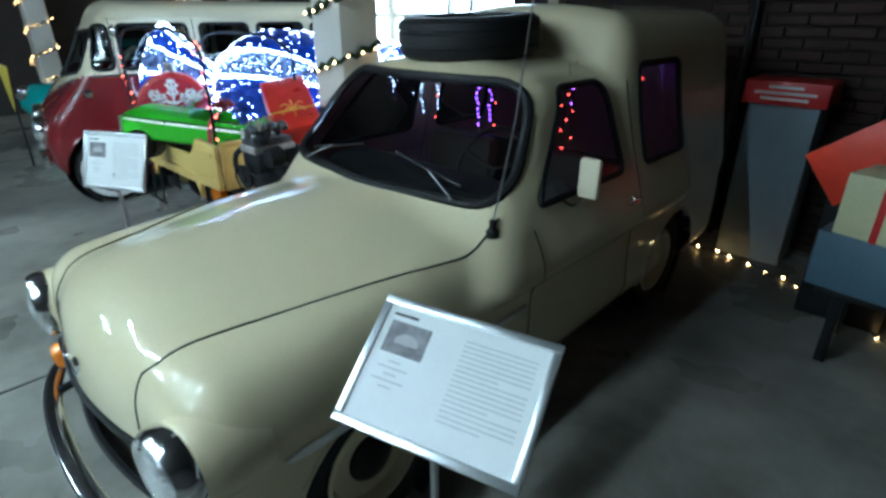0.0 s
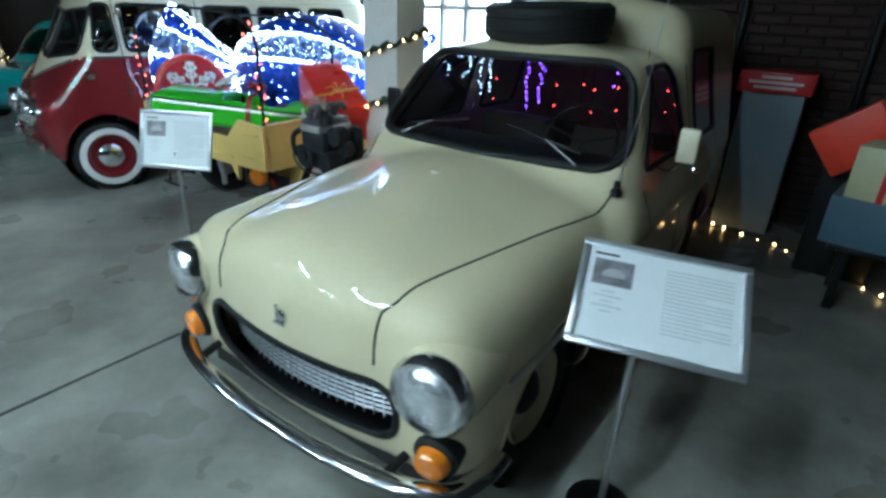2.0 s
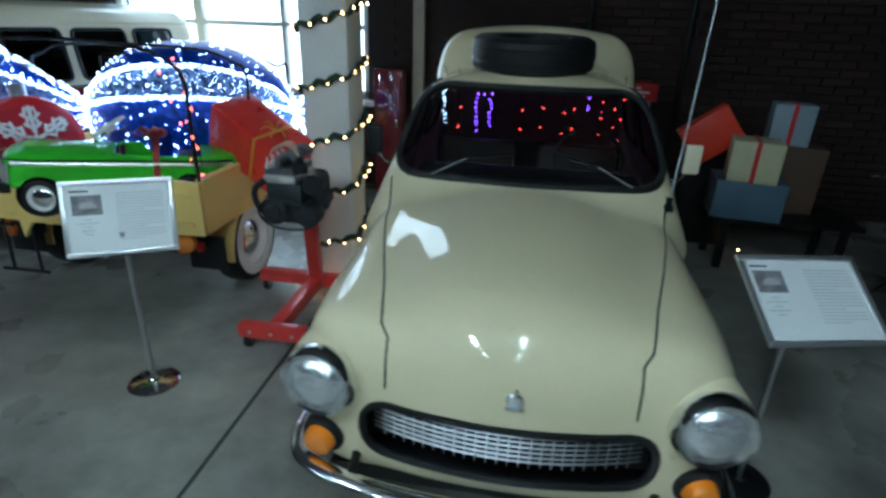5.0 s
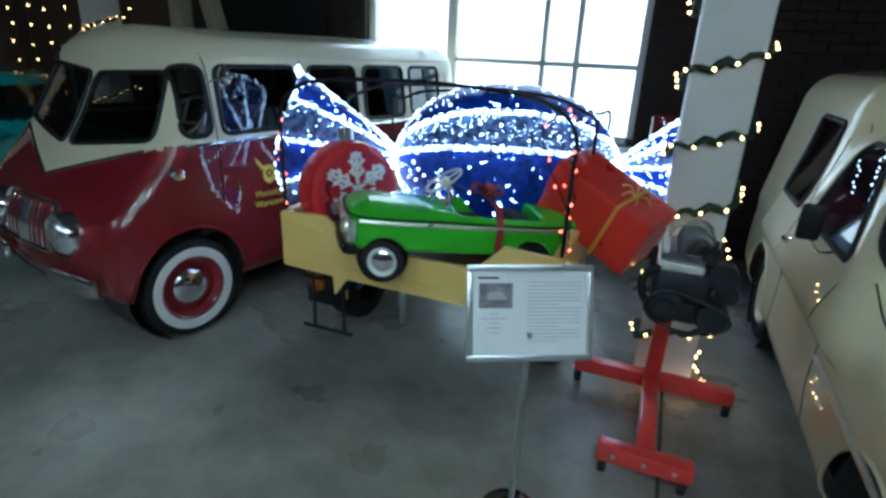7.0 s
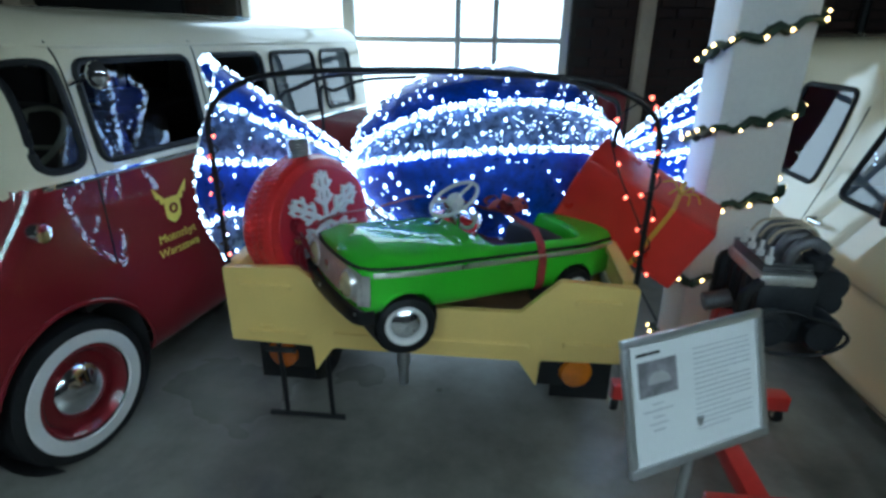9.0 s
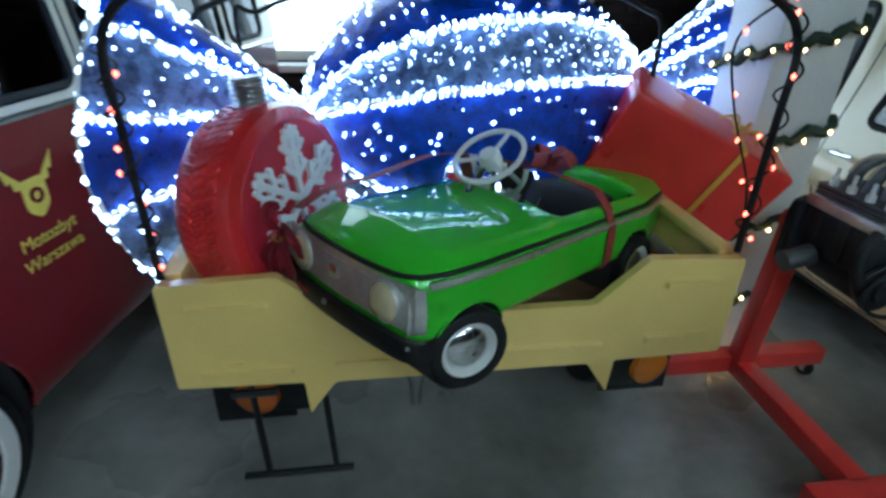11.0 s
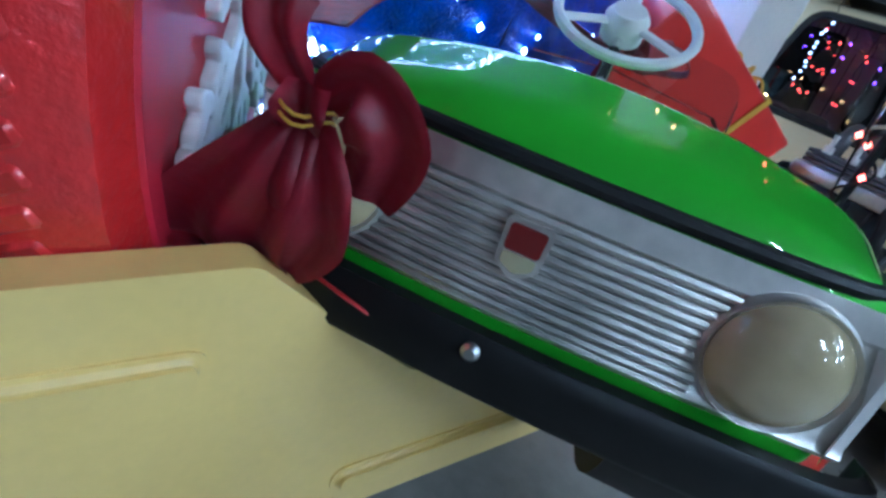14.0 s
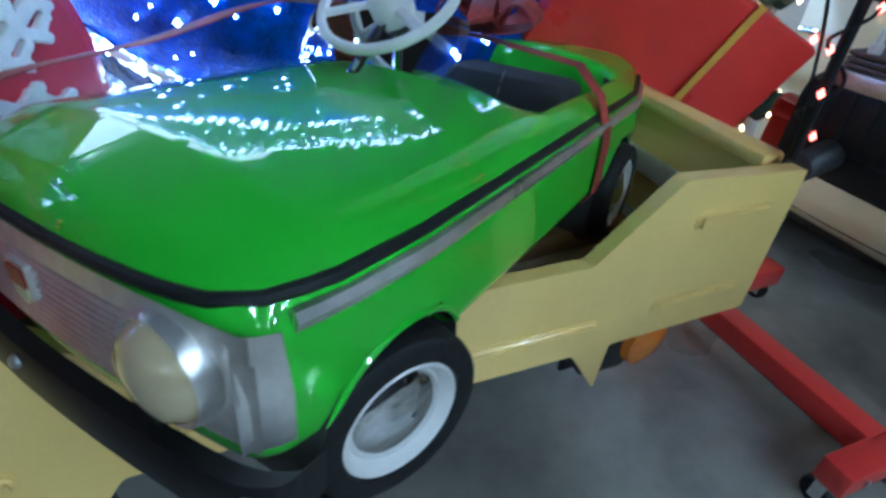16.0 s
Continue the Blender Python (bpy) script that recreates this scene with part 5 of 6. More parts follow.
def pedal_car():
    c = thing("pedal_car", "bright green enamelled toy pedal car with an aluminium grille", "pedal car", PC)
    P, Q = skin(pedal_skin, (-0.3, -0.06, -0.2), (0.3, PL + 0.06, 0.1), 0.0095)
    C = P[Q].mean(1)
    x, y, z = C.T
    ax = np.abs(x)
    wy, ry, wr = 0.175, 0.90, 0.112
    arch = (((y - wy) ** 2 + (z + 0.205) ** 2 < wr ** 2) | ((y - ry) ** 2 + (z + 0.19) ** 2 < wr ** 2)) & (ax > 0.17) & (z < -0.04)
    hood = (z > -0.012) & (y < 0.50) & ~arch
    pit = (ax < 0.193) & (y > 0.525) & (y < 0.955) & (z < 0.0)
    cut("bonnet", P, Q, hood, M_GREEN, c)
    cut("cockpit_lining", P, Q, pit & ~arch & ~hood, mat("dark_red_plaid_lining", (0.05, 0.012, 0.018), 0.8, 0, 0.5, 40, 90), c, "dark cockpit lining")
    cut("body", P, Q, ~arch & ~hood & ~pit, M_GREEN, c)
    # rubber edge and bright strip round the bonnet
    n = 40
    left = meet(pedal_skin, [(-0.6, yy, -0.012) for yy in np.linspace(PL - 0.03, 0.045, n)], (1, 0, 0))
    nose = meet(pedal_skin, [(xx, -0.4, -0.012) for xx in np.linspace(-0.19, 0.19, 20)], (0, 1, 0))
    right = meet(pedal_skin, [(0.6, yy, -0.012) for yy in np.linspace(0.045, PL - 0.03, n)], (-1, 0, 0))
    rim = np.concatenate([left, nose, right])
    part("rubber_edge", newtube(rim, 0.0062, False, 8), M_RUBBER, c, "black rubber edge under the bonnet")
    for s, ln in ((-1, left[::-1]), (1, right)):
        part("side_strip", newtube(meet(pedal_skin, [(0.6 * s, yy, -0.029) for yy in np.linspace(0.055, PL - 0.03, n)], (-s, 0, 0)) + [0.001 * s, 0, 0], 0.0065, False, 6, 1.5), M_ALU, c, "bright side strip")
        a = [(0.6 * s, wy + wr * math.cos(t), -0.205 + wr * math.sin(t)) for t in np.linspace(0.1, math.pi - 0.1, 22)]
        lip = meet(pedal_skin, [q for q in a if q[2] > -0.155], (-s, 0, 0))
        part("arch_lip", newtube(lip, 0.004, False, 6), M_GREEN, c)
        for cy in (wy, ry):
            bm = bmesh.new()
            lathe(bm, [(wr + 0.004, 0), (wr + 0.004, 0.12), (0, 0.12)], 24, TY)
            part("wheel_well", bm, M_DARKIN, c, m=pose(s * 0.245, cy, -0.20, 0, 0, 180 if s > 0 else 0))
            wheel(c, (s * (0.236 if cy == wy else 0.245), cy, -0.212 if cy == wy else -0.20), 0.100, 0.055, s, M_WHITE, M_CHROME, hubr=0.54, rimr=0.70, steer=-18.0 if cy == wy else 0.0)
    # aluminium front: panel with ribs, corner wraps
    fr = new("grille")
    fr.parent = c

    def fy(xx):
        return 0.02 * (xx / PW) ** 2 - 0.004

    bm = bmesh.new()
    nx = 36
    xs = np.linspace(-0.238, 0.238, nx)
    zs = [-0.018, -0.038, -0.042, -0.116, -0.122, -0.127]
    dd = [0.0, -0.001, 0.003, 0.003, -0.001, 0.004]
    rows = [[bm.verts.new((xx, fy(xx) + d + 0.0, zz)) for xx in xs] for zz, d in zip(zs, dd)]
    for a, b in zip(rows, rows[1:]):
        for i in range(nx - 1):
            bm.faces.new((a[i], b[i], b[i + 1], a[i + 1]))
    bmesh.ops.recalc_face_normals(bm, faces=bm.faces[:])
    part("front_panel", bm, M_ALU, fr, "worn aluminium front panel")
    for i in range(10):
        zz = -0.044 - 0.0078 * i
        part("rib", newtube([(xx, fy(xx) - 0.0005, zz) for xx in np.linspace(-0.135, 0.125, 16)], 0.0034, False, 6), M_ALU, fr)
    for s in (-1, 1):
        pts = meet(pedal_skin, [(0.6 * s, yy, zz) for yy in (0.018, 0.030, 0.042) for zz in (-0.03, -0.08, -0.128)], (-s, 0, 0))
        bm = bmesh.new()
        fx = [Vector((s * 0.225, fy(0.225) - 0.004, zz)) for zz in (-0.026, -0.08, -0.130)]
        cols = [[bm.verts.new(v) for v in fx]]
        for k in range(3):
            cols.append([bm.verts.new(Vector(pts[k * 3 + j]) + Vector((0.007 * s, -0.006 if k == 0 else 0, 0))) for j in range(3)])
        for a, b in zip(cols, cols[1:]):
            for j in range(2):
                bm.faces.new((a[j], b[j], b[j + 1], a[j + 1]))
        bmesh.ops.recalc_face_normals(bm, faces=bm.faces[:])
        part("corner_wrap", bm, M_ALU, fr)
        hl = new("headlamp")
        hl.parent = c
        hl.matrix_basis = pose(s * 0.162, fy(0.162) + 0.007, -0.073) @ Matrix.Scale(0.94, 4) @ TX
        bm = bmesh.new()
        lathe(bm, [(0.051, -0.01), (0.052, 0.012), (0.049, 0.02), (0.045, 0.017)], 40)
        part("lamp_ring", bm, M_ALU, hl)
        bm = bmesh.new()
        lathe(bm, [(0.047, 0.014), (0.044, 0.022), (0.033, 0.033), (0.015, 0.038), (0, 0.039)], 40)
        part("lamp_glass", bm, M_BEIGELENS, hl, "yellowed lamp glass")
    em = new("emblem")
    em.parent = c
    em.matrix_basis = pose(-0.014, -0.012, -0.066) @ Matrix.Scale(0.82, 4)
    bm = bmesh.new()
    plate(bm, rounded([(-0.021, 0.024), (0.021, 0.024), (0.019, -0.018), (0.0, -0.029), (-0.019, -0.018)], 0.006), 0.008)
    part("shield", bm, M_ALU, em)
    bm = bmesh.new()
    plate(bm, rounded([(-0.016, 0.019), (0.016, 0.019), (0.0155, -0.004), (-0.0155, -0.004)], 0.004), 0.003, Matrix.Translation((0, -0.002, 0)))
    part("red_enamel", bm, mat("dark_red_enamel", (0.22, 0.015, 0.015), 0.3), em)
    bm = bmesh.new()
    plate(bm, rounded([(-0.015, -0.006), (0.015, -0.006), (0.014, -0.016), (0, -0.023), (-0.014, -0.016)], 0.004), 0.003, Matrix.Translation((0, -0.0015, 0)))
    part("brown_enamel", bm, M_CREAMBOX, em)
    # black bumper with bolts
    bp = smooth_line([(-0.268, 0.032, -0.152), (-0.26, 0.004, -0.152), (-0.2, -0.016, -0.152), (0, -0.026, -0.152), (0.2, -0.016, -0.152), (0.26, 0.004, -0.152), (0.268, 0.032, -0.152)], 8)
    bm = bmesh.new()
    rows = []
    for p in bp:
        d = Vector((p.x * 0.25, -0.02 if p.y < 0.05 else 0, 0))
        rows.append([bm.verts.new(p + Vector(q)) for q in ((0, 0.016, 0.021), (0, -0.002, 0.023), (0, -0.006, 0.017), (0, -0.006, -0.019), (0, -0.002, -0.025), (0, 0.016, -0.022))])
    for a, b in zip(rows, rows[1:]):
        for j in range(6):
            bm.faces.new((a[j], a[(j + 1) % 6], b[(j + 1) % 6], b[j]))
    bm.faces.new(rows[0])
    bm.faces.new(rows[-1][::-1])
    bmesh.ops.recalc_face_normals(bm, faces=bm.faces[:])
    part("bumper", bm, M_BLACK, c, "black painted bumper")
    for xx in (-0.018, 0.245):
        bm = bmesh.new()
        yy = -0.032 if abs(xx) < 0.1 else -0.006
        lathe(bm, [(0.007, 0), (0.007, 0.003), (0.004, 0.006), (0, 0.006)], 12, pose(xx, yy, -0.141) @ TX)
        part("bolt", bm, M_STEEL, c)
    # steering wheel and column
    st = new("steering_wheel")
    st.parent = c
    st.matrix_basis = pose(-0.015, 0.485, 0.138, 36, 0, 0)
    bm = bmesh.new()
    tube(bm, [(0.098 * math.cos(a), 0.098 * math.sin(a), 0) for a in np.linspace(0, 2 * math.pi, 40)[:-1]], 0.0075, True, 8)
    part("ring", bm, M_WHITE, st, "white steering ring")
    for a in (90, 210, 330):
        a = radians(a)
        part("spoke", newtube([(0.015 * math.cos(a), 0.015 * math.sin(a), -0.004), (0.094 * math.cos(a), 0.094 * math.sin(a), 0)], 0.009, False, 6, 0.5), M_WHITE, st)
    bm = bmesh.new()
    lathe(bm, [(0.03, -0.03), (0.032, 0.0), (0.024, 0.012), (0, 0.015)], 20)
    part("hub", bm, M_WHITE, st)
    part("steering_column", newtube([(-0.015, 0.50, 0.13), (-0.015, 0.36, 0.0)], 0.008), M_CHROME, c)
    # low clear windscreen in a bright frame
    ws = [(-0.17, 0.475, 0.045), (-0.15, 0.50, 0.115), (0, 0.505, 0.125), (0.15, 0.50, 0.115), (0.17, 0.475, 0.045)]
    bm = bmesh.new()
    a = smooth_line(ws, 6)
    top = [bm.verts.new(p) for p in a]
    bot = [bm.verts.new((p.x, 0.47, 0.045)) for p in a]
    for i in range(len(a) - 1):
        bm.faces.new((top[i], top[i + 1], bot[i + 1], bot[i]))
    wsob = part("windscreen", bm, M_CLEAR, c, "low clear plastic windscreen")
    part("seat", newbox(0.30, 0.10, 0.12, (0, 0.89, -0.06), 0.03), M_DARKIN, c)
    return c


pedal_car()


def pcw(x, y, z):
    return PC @ Vector((x, y, z))


# ribbon strap tied round the pedal car, bow at its corner
rb = thing("tartan_ribbon", "red tartan ribbon strapped round the green pedal car", "ribbon")
a = meet(pedal_skin, [(xx, 0.72, 0.5) for xx in (-0.235, -0.22)] + [(xx, 0.72, 0.5) for xx in (0.21, 0.22, 0.232)], (0, 0, -1))
b = meet(pedal_skin, [(0.6, 0.72, zz) for zz in np.linspace(-0.01, -0.16, 8)], (-1, 0, 0))


def strap(bm, pts, wide, across):
    pts = [Vector(p) for p in pts]
    across = Vector(across).normalized() * wide / 2
    up = [bm.verts.new(p - across) for p in pts], [bm.verts.new(p + across) for p in pts]
    n = [(pts[min(i + 1, len(pts) - 1)] - pts[max(i - 1, 0)]).cross(across).normalized() * 0.002 for i in range(len(pts))]
    lo = [bm.verts.new(p - across + d) for p, d in zip(pts, n)], [bm.verts.new(p + across + d) for p, d in zip(pts, n)]
    for i in range(len(pts) - 1):
        bm.faces.new((up[0][i], up[0][i + 1], up[1][i + 1], up[1][i]))
        bm.faces.new((lo[0][i], lo[1][i], lo[1][i + 1], lo[0][i + 1]))
        for k in (0, 1):
            bm.faces.new((up[k][i], lo[k][i], lo[k][i + 1], up[k][i + 1]))
    bmesh.ops.recalc_face_normals(bm, faces=bm.faces[:])


bm = bmesh.new()
side = [Vector((q[0] + 0.006, q[1], q[2])) for q in b]
over = [Vector((-0.24, 0.72, 0.01)), Vector((-0.2, 0.72, 0.055)), Vector((0.0, 0.72, 0.075)), Vector((0.19, 0.72, 0.058)), Vector((0.235, 0.72, 0.018))]
strap(bm, [PC @ p for p in over + side], 0.036, PC.to_3x3() @ Vector((0, 1, 0)))
part("side_band", bm, M_TARTAN, rb)
bm = bmesh.new()
ln = [pcw(-0.21, 0.015, 0.02), pcw(-0.215, 0.10, 0.052), pcw(-0.20, 0.25, 0.075), pcw(-0.16, 0.42, 0.12), pcw(-0.10, 0.56, 0.11), pcw(0.0, 0.66, 0.085)]
strap(bm, smooth_line(ln, 8), 0.045, PC.to_3x3() @ Vector((1, 0.1, 0.2)))
part("bonnet_band", bm, M_TARTAN, rb)
bm = bmesh.new()
for k in range(5):
    aa = radians(72 * k)
    pts = smooth_line([pcw(0.03, 0.70, 0.09), pcw(0.03 + 0.05 * math.cos(aa), 0.70 + 0.05 * math.sin(aa), 0.14), pcw(0.03 + 0.085 * math.cos(aa), 0.70 + 0.085 * math.sin(aa), 0.11), pcw(0.03, 0.70, 0.09)], 6)
    strap(bm, pts, 0.04, PC.to_3x3() @ Vector((-math.sin(aa), math.cos(aa), 0.3)))
part("top_bow", bm, M_TARTAN, rb)

bow = thing("satin_bow", "maroon satin bow with a gold cord at the pedal car's corner", "bow")
BC = Vector((-2.700, 3.44, 0.962))
KB = 0.72
BX, BN = Vector((0.45, -0.35, 0)).normalized(), Vector((-0.62, -0.78, 0.1)).normalized()


def drape(ctrl, widths, folds, depth):
    """A gathered strip of cloth along a line, pleated across its width."""
    bm = bmesh.new()
    line = smooth_line(ctrl, 8)
    k = len(line)
    rows = []
    for i, p in enumerate(line):
        t = i / (k - 1)
        d = (line[min(i + 1, k - 1)] - line[max(i - 1, 0)]).normalized()
        s = d.cross(BN).normalized()
        w = 1.18 * float(np.interp(t, np.linspace(0, 1, len(widths)), widths))
        rows.append([bm.verts.new(p + s * (w * (q / 16 - 0.5)) + BN * (depth * w * math.sin(folds * q / 16 * math.pi + 2 * t))) for q in range(17)])
    for a, b in zip(rows, rows[1:]):
        for q in range(16):
            bm.faces.new((a[q], a[q + 1], b[q + 1], b[q]))
    bmesh.ops.solidify(bm, geom=bm.faces[:], thickness=0.002)
    return bm


U, BX, BN1 = Vector((0, 0, KB)), BX * KB, BN * KB
part("left_loop", drape([BC, BC - BX * 0.03 + U * 0.05 + BN1 * 0.03, BC - BX * 0.03 + U * 0.09 + BN1 * 0.02, BC - BX * 0.015 + U * 0.10 - BN1 * 0.01], [0.013, 0.028, 0.032, 0.012], 3, 0.12), M_MAROON, bow)
part("right_loop", drape([BC, BC + BX * 0.04 + U * 0.03 + BN1 * 0.03, BC + BX * 0.075 - U * 0.01 + BN1 * 0.03, BC + BX * 0.065 - U * 0.07], [0.013, 0.038, 0.046, 0.036], 3, 0.10), M_MAROON, bow)
part("tail", drape([BC, BC - BX * 0.02 - U * 0.06 + BN1 * 0.03, BC - BX * 0.05 - U * 0.13 + BN1 * 0.02, BC - BX * 0.055 - U * 0.17], [0.016, 0.050, 0.080, 0.090], 4, 0.07), M_MAROON, bow)
part("tail", drape([BC, BC + BX * 0.02 - U * 0.06 + BN1 * 0.03, BC + BX * 0.025 - U * 0.12 + BN1 * 0.02, BC + BX * 0.005 - U * 0.17], [0.016, 0.046, 0.050, 0.028], 3, 0.09), M_MAROON, bow)
part("knot", drape([BC + BN1 * 0.02 + U * 0.02, BC + BN1 * 0.035, BC + BN1 * 0.02 - U * 0.02], [0.022, 0.028, 0.022], 2, 0.25), M_MAROON, bow)
bm = bmesh.new()
for i in range(2):
    tube(bm, [BC + BN1 * 0.012 + (BX * math.cos(a) * 0.026 + BN1 * math.sin(a) * 0.03) + U * (0.008 * (i - 1) + 0.004 * math.sin(3 * a)) for a in np.linspace(0, 2 * math.pi, 20)[:-1]], 0.0013, True, 5)
part("gold_cord", bm, M_GOLD, bow, "twisted gold cord")
part("loose_thread", newtube(smooth_line([BC + BX * 0.04 - U * 0.165, BC + BX * 0.08 - U * 0.17 + BN1 * 0.02, BC + BX * 0.13 - U * 0.19 + BN1 * 0.02], 6), 0.0018, False, 5), M_REDRIB, bow)

# ---- red present leaning in the trailer's corner ----
gm = Matrix.Translation((-1.41, 3.96, 0.965)) @ Matrix.Rotation(radians(-20), 4, "Z") @ Matrix.Rotation(radians(26), 4, "Y") @ Matrix.Rotation(radians(9), 4, "X")
gift = thing("gift_box", "large box in creased red paper with a thin gold ribbon", "gift box", gm)
bm = bmesh.new()
box(bm, 0.57, 0.30, 0.31, (0, 0, 0), 0.012)
bmesh.ops.subdivide_edges(bm, edges=bm.edges[:], cuts=5, use_grid_fill=True)
for v in bm.verts:
    v.co += Vector((noise.noise(v.co * 9), noise.noise(v.co * 9 + Vector((5, 0, 0))), noise.noise(v.co * 9 + Vector((0, 7, 0))))) * 0.006
part("wrapped_box", bm, M_GIFT, gift)
solid("wooden_board", newbox(1.25, 0.55, 0.05, (0, 0, 0), 0.006), mat("brown_plank", (0.16, 0.085, 0.04), 0.6, 0, 0.3, 6, 60, bump=0.4), "brown wooden board lying in the trailer bed", "board", m=pose(-2.28, 3.86, 0.627, 0, 0, 3))
bm = bmesh.new()
box(bm, 0.018, 0.314, 0.003, (0.10, 0, 0.159))
box(bm, 0.018, 0.003, 0.321, (0.10, -0.1565, 0))
part("ribbon", bm, M_GOLD, gift)
bm = bmesh.new()
for k in range(6):
    aa = radians(60 * k)
    tube(bm, smooth_line([(0.1, 0, 0.160), (0.1 + 0.05 * math.cos(aa), 0.05 * math.sin(aa), 0.195), (0.1 + 0.085 * math.cos(aa), 0.085 * math.sin(aa), 0.17)], 6), 0.004, False, 5)
part("ribbon_curls", bm, M_GOLD, gift)

# ---- engine on its red stand ----


def engine_stand():
    e = thing("engine_stand", "red wheeled workshop stand", "engine stand", pose(-1.04, 3.19, 0))
    part("front_bar", newbox(0.38, 0.075, 0.075, (0, 0, 0.125), 0.006), M_REDSTAND, e)
    part("spine", newbox(0.075, 0.62, 0.075, (0.0, 0.33, 0.125), 0.006), M_REDSTAND, e)
    part("rear_bar", newbox(0.78, 0.075, 0.075, (0.0, 0.66, 0.125), 0.006), M_REDSTAND, e)
    part("post", newbox(0.075, 0.075, 0.66, (0, 0.60, 0.48), 0.006, pose(0, 0, 0, 4)), M_REDSTAND, e)
    part("head_tube", newtube([(0, 0.62, 0.78), (0, 0.36, 0.78)], 0.04, False, 16), M_REDSTAND, e)
    for xx in (-0.12, 0.0, 0.12):
        bm = bmesh.new()
        lathe(bm, [(0.010, 0), (0.010, 0.006), (0, 0.008)], 6, pose(xx, -0.038, 0.125) @ TX)
        part("bolt", bm, M_STEEL, e)
    for xx, yy in ((-0.16, 0), (0.16, 0), (-0.37, 0.66), (0.37, 0.66)):
        k = new("caster")
        k.parent = e
        bm = bmesh.new()
        lathe(bm, [(0, -0.016), (0.034, -0.016), (0.038, -0.008), (0.038, 0.008), (0.034, 0.016), (0, 0.016)], 20, Matrix.Translation((xx, yy + 0.015, 0.038)) @ TY)
        part("roller", bm, M_RUBBER, k)
        bm = bmesh.new()
        for s in (-1, 1):
            box(bm, 0.004, 0.03, 0.06, (xx + 0.02 * s, yy + 0.008, 0.055), 0.001)
        box(bm, 0.05, 0.05, 0.004, (xx, yy, 0.086))
        part("fork", bm, M_CHROME, k)
    return e


engine_stand()


def engine():
    e = thing("engine", "dark three-cylinder car engine with bright manifolds on a stand", "engine", pose(-1.03, 3.50, 0.80) @ Matrix.Scale(0.82, 4))
    bm = bmesh.new()
    box(bm, 0.24, 0.34, 0.17, (0.01, 0.06, 0.03), 0.02)
    part("sump", newbox(0.19, 0.30, 0.13, (0.03, 0.05, -0.105), 0.035), M_ENGINE, e)
    part("bell_housing", newbox(0.34, 0.07, 0.30, (0.02, 0.235, -0.02), 0.05), M_ENGINE, e)
    part("block", bm, M_ENGINE, e)
    for i in range(5):
        part("block_rib", newbox(0.26, 0.012, 0.15, (0.01, -0.07 + 0.065 * i, 0.03), 0.004), M_ENGINE, e)
    bm = bmesh.new()
    box(bm, 0.22, 0.34, 0.05, (-0.01, 0.05, 0.135), 0.014)
    part("cylinder_head", bm, M_ALU, e, "bright cast cylinder head")
    for i in range(4):
        bm = bmesh.new()
        lathe(bm, [(0.014, 0), (0.014, 0.016), (0, 0.018)], 8)
        part("head_nut", bm, M_STEEL, e, m=pose(0.07, -0.08 + 0.085 * i, 0.158))
    part("drive_belt", newtube(smooth_line([(-0.05, -0.165, -0.165), (-0.145, -0.165, -0.07), (-0.05, -0.165, 0.02), (0.16, -0.165, -0.02), (0.25, -0.165, -0.09), (0.16, -0.165, -0.165)], 8, True), 0.008, True, 6), M_RUBBER, e)
    part("water_hose", newtube(smooth_line([(-0.10, -0.10, 0.13), (-0.17, -0.13, 0.07), (-0.16, -0.14, -0.03), (-0.08, -0.12, -0.13)], 8), 0.02, False, 10), M_RUBBER, e)
    part("oil_filter", newtube([(-0.11, 0.12, -0.06), (-0.22, 0.12, -0.09)], 0.042, False, 18), M_DULL, e)
    bm = bmesh.new()
    lathe(bm, [(0.0, -0.02), (0.085, -0.02), (0.09, 0.0), (0.07, 0.012), (0.05, 0.012), (0.045, 0.03), (0.02, 0.03), (0, 0.034)], 32, pose(-0.05, -0.14, -0.07) @ TX)
    part("pulley", bm, M_ENGINE, e, "round dark metal pulley")
    bm = bmesh.new()
    lathe(bm, [(0, -0.07), (0.075, -0.07), (0.08, -0.05), (0.08, 0.05), (0.07, 0.07), (0, 0.07)], 28, pose(0.17, -0.08, -0.09) @ TX)
    part("generator", bm, M_ENGINE, e)
    bm = bmesh.new()
    lathe(bm, [(0, -0.05), (0.07, -0.05), (0.07, 0.05), (0, 0.05)], 24, pose(0.19, -0.02, 0.10) @ TX)
    part("starter", bm, M_ENGINE, e)
    bm = bmesh.new()
    lathe(bm, [(0, -0.04), (0.055, -0.04), (0.055, 0.04), (0, 0.04)], 24, pose(0.23, 0.02, -0.0) @ TX)
    part("pump", bm, M_ENGINE, e)
    for i in range(3):
        part("cylinder_fin", newbox(0.20, 0.30, 0.012, (-0.01, 0.05, 0.168 + 0.016 * i), 0.003), M_DULL, e)
    for i in range(4):
        y0 = -0.09 + 0.08 * i
        part("intake_pipe", newtube(smooth_line([(-0.02, y0, 0.20), (0.0, y0, 0.27), (0.06, y0, 0.30), (0.11, y0 - 0.01, 0.27)], 6), 0.024, False, 12), M_DULL, e, "bright cast intake pipe")
        bm = bmesh.new()
        lathe(bm, [(0.0, 0), (0.016, 0), (0.016, 0.03), (0.008, 0.03), (0.008, 0.07), (0, 0.07)], 10, pose(-0.09, y0, 0.20))
        part("spark_plug", bm, M_WHITE, e)
    bm = bmesh.new()
    lathe(bm, [(0, 0), (0.05, 0), (0.055, 0.05), (0.03, 0.07), (0.03, 0.10), (0, 0.10)], 24, pose(0.11, -0.06, 0.18))
    part("distributor", bm, M_ENGINE, e)
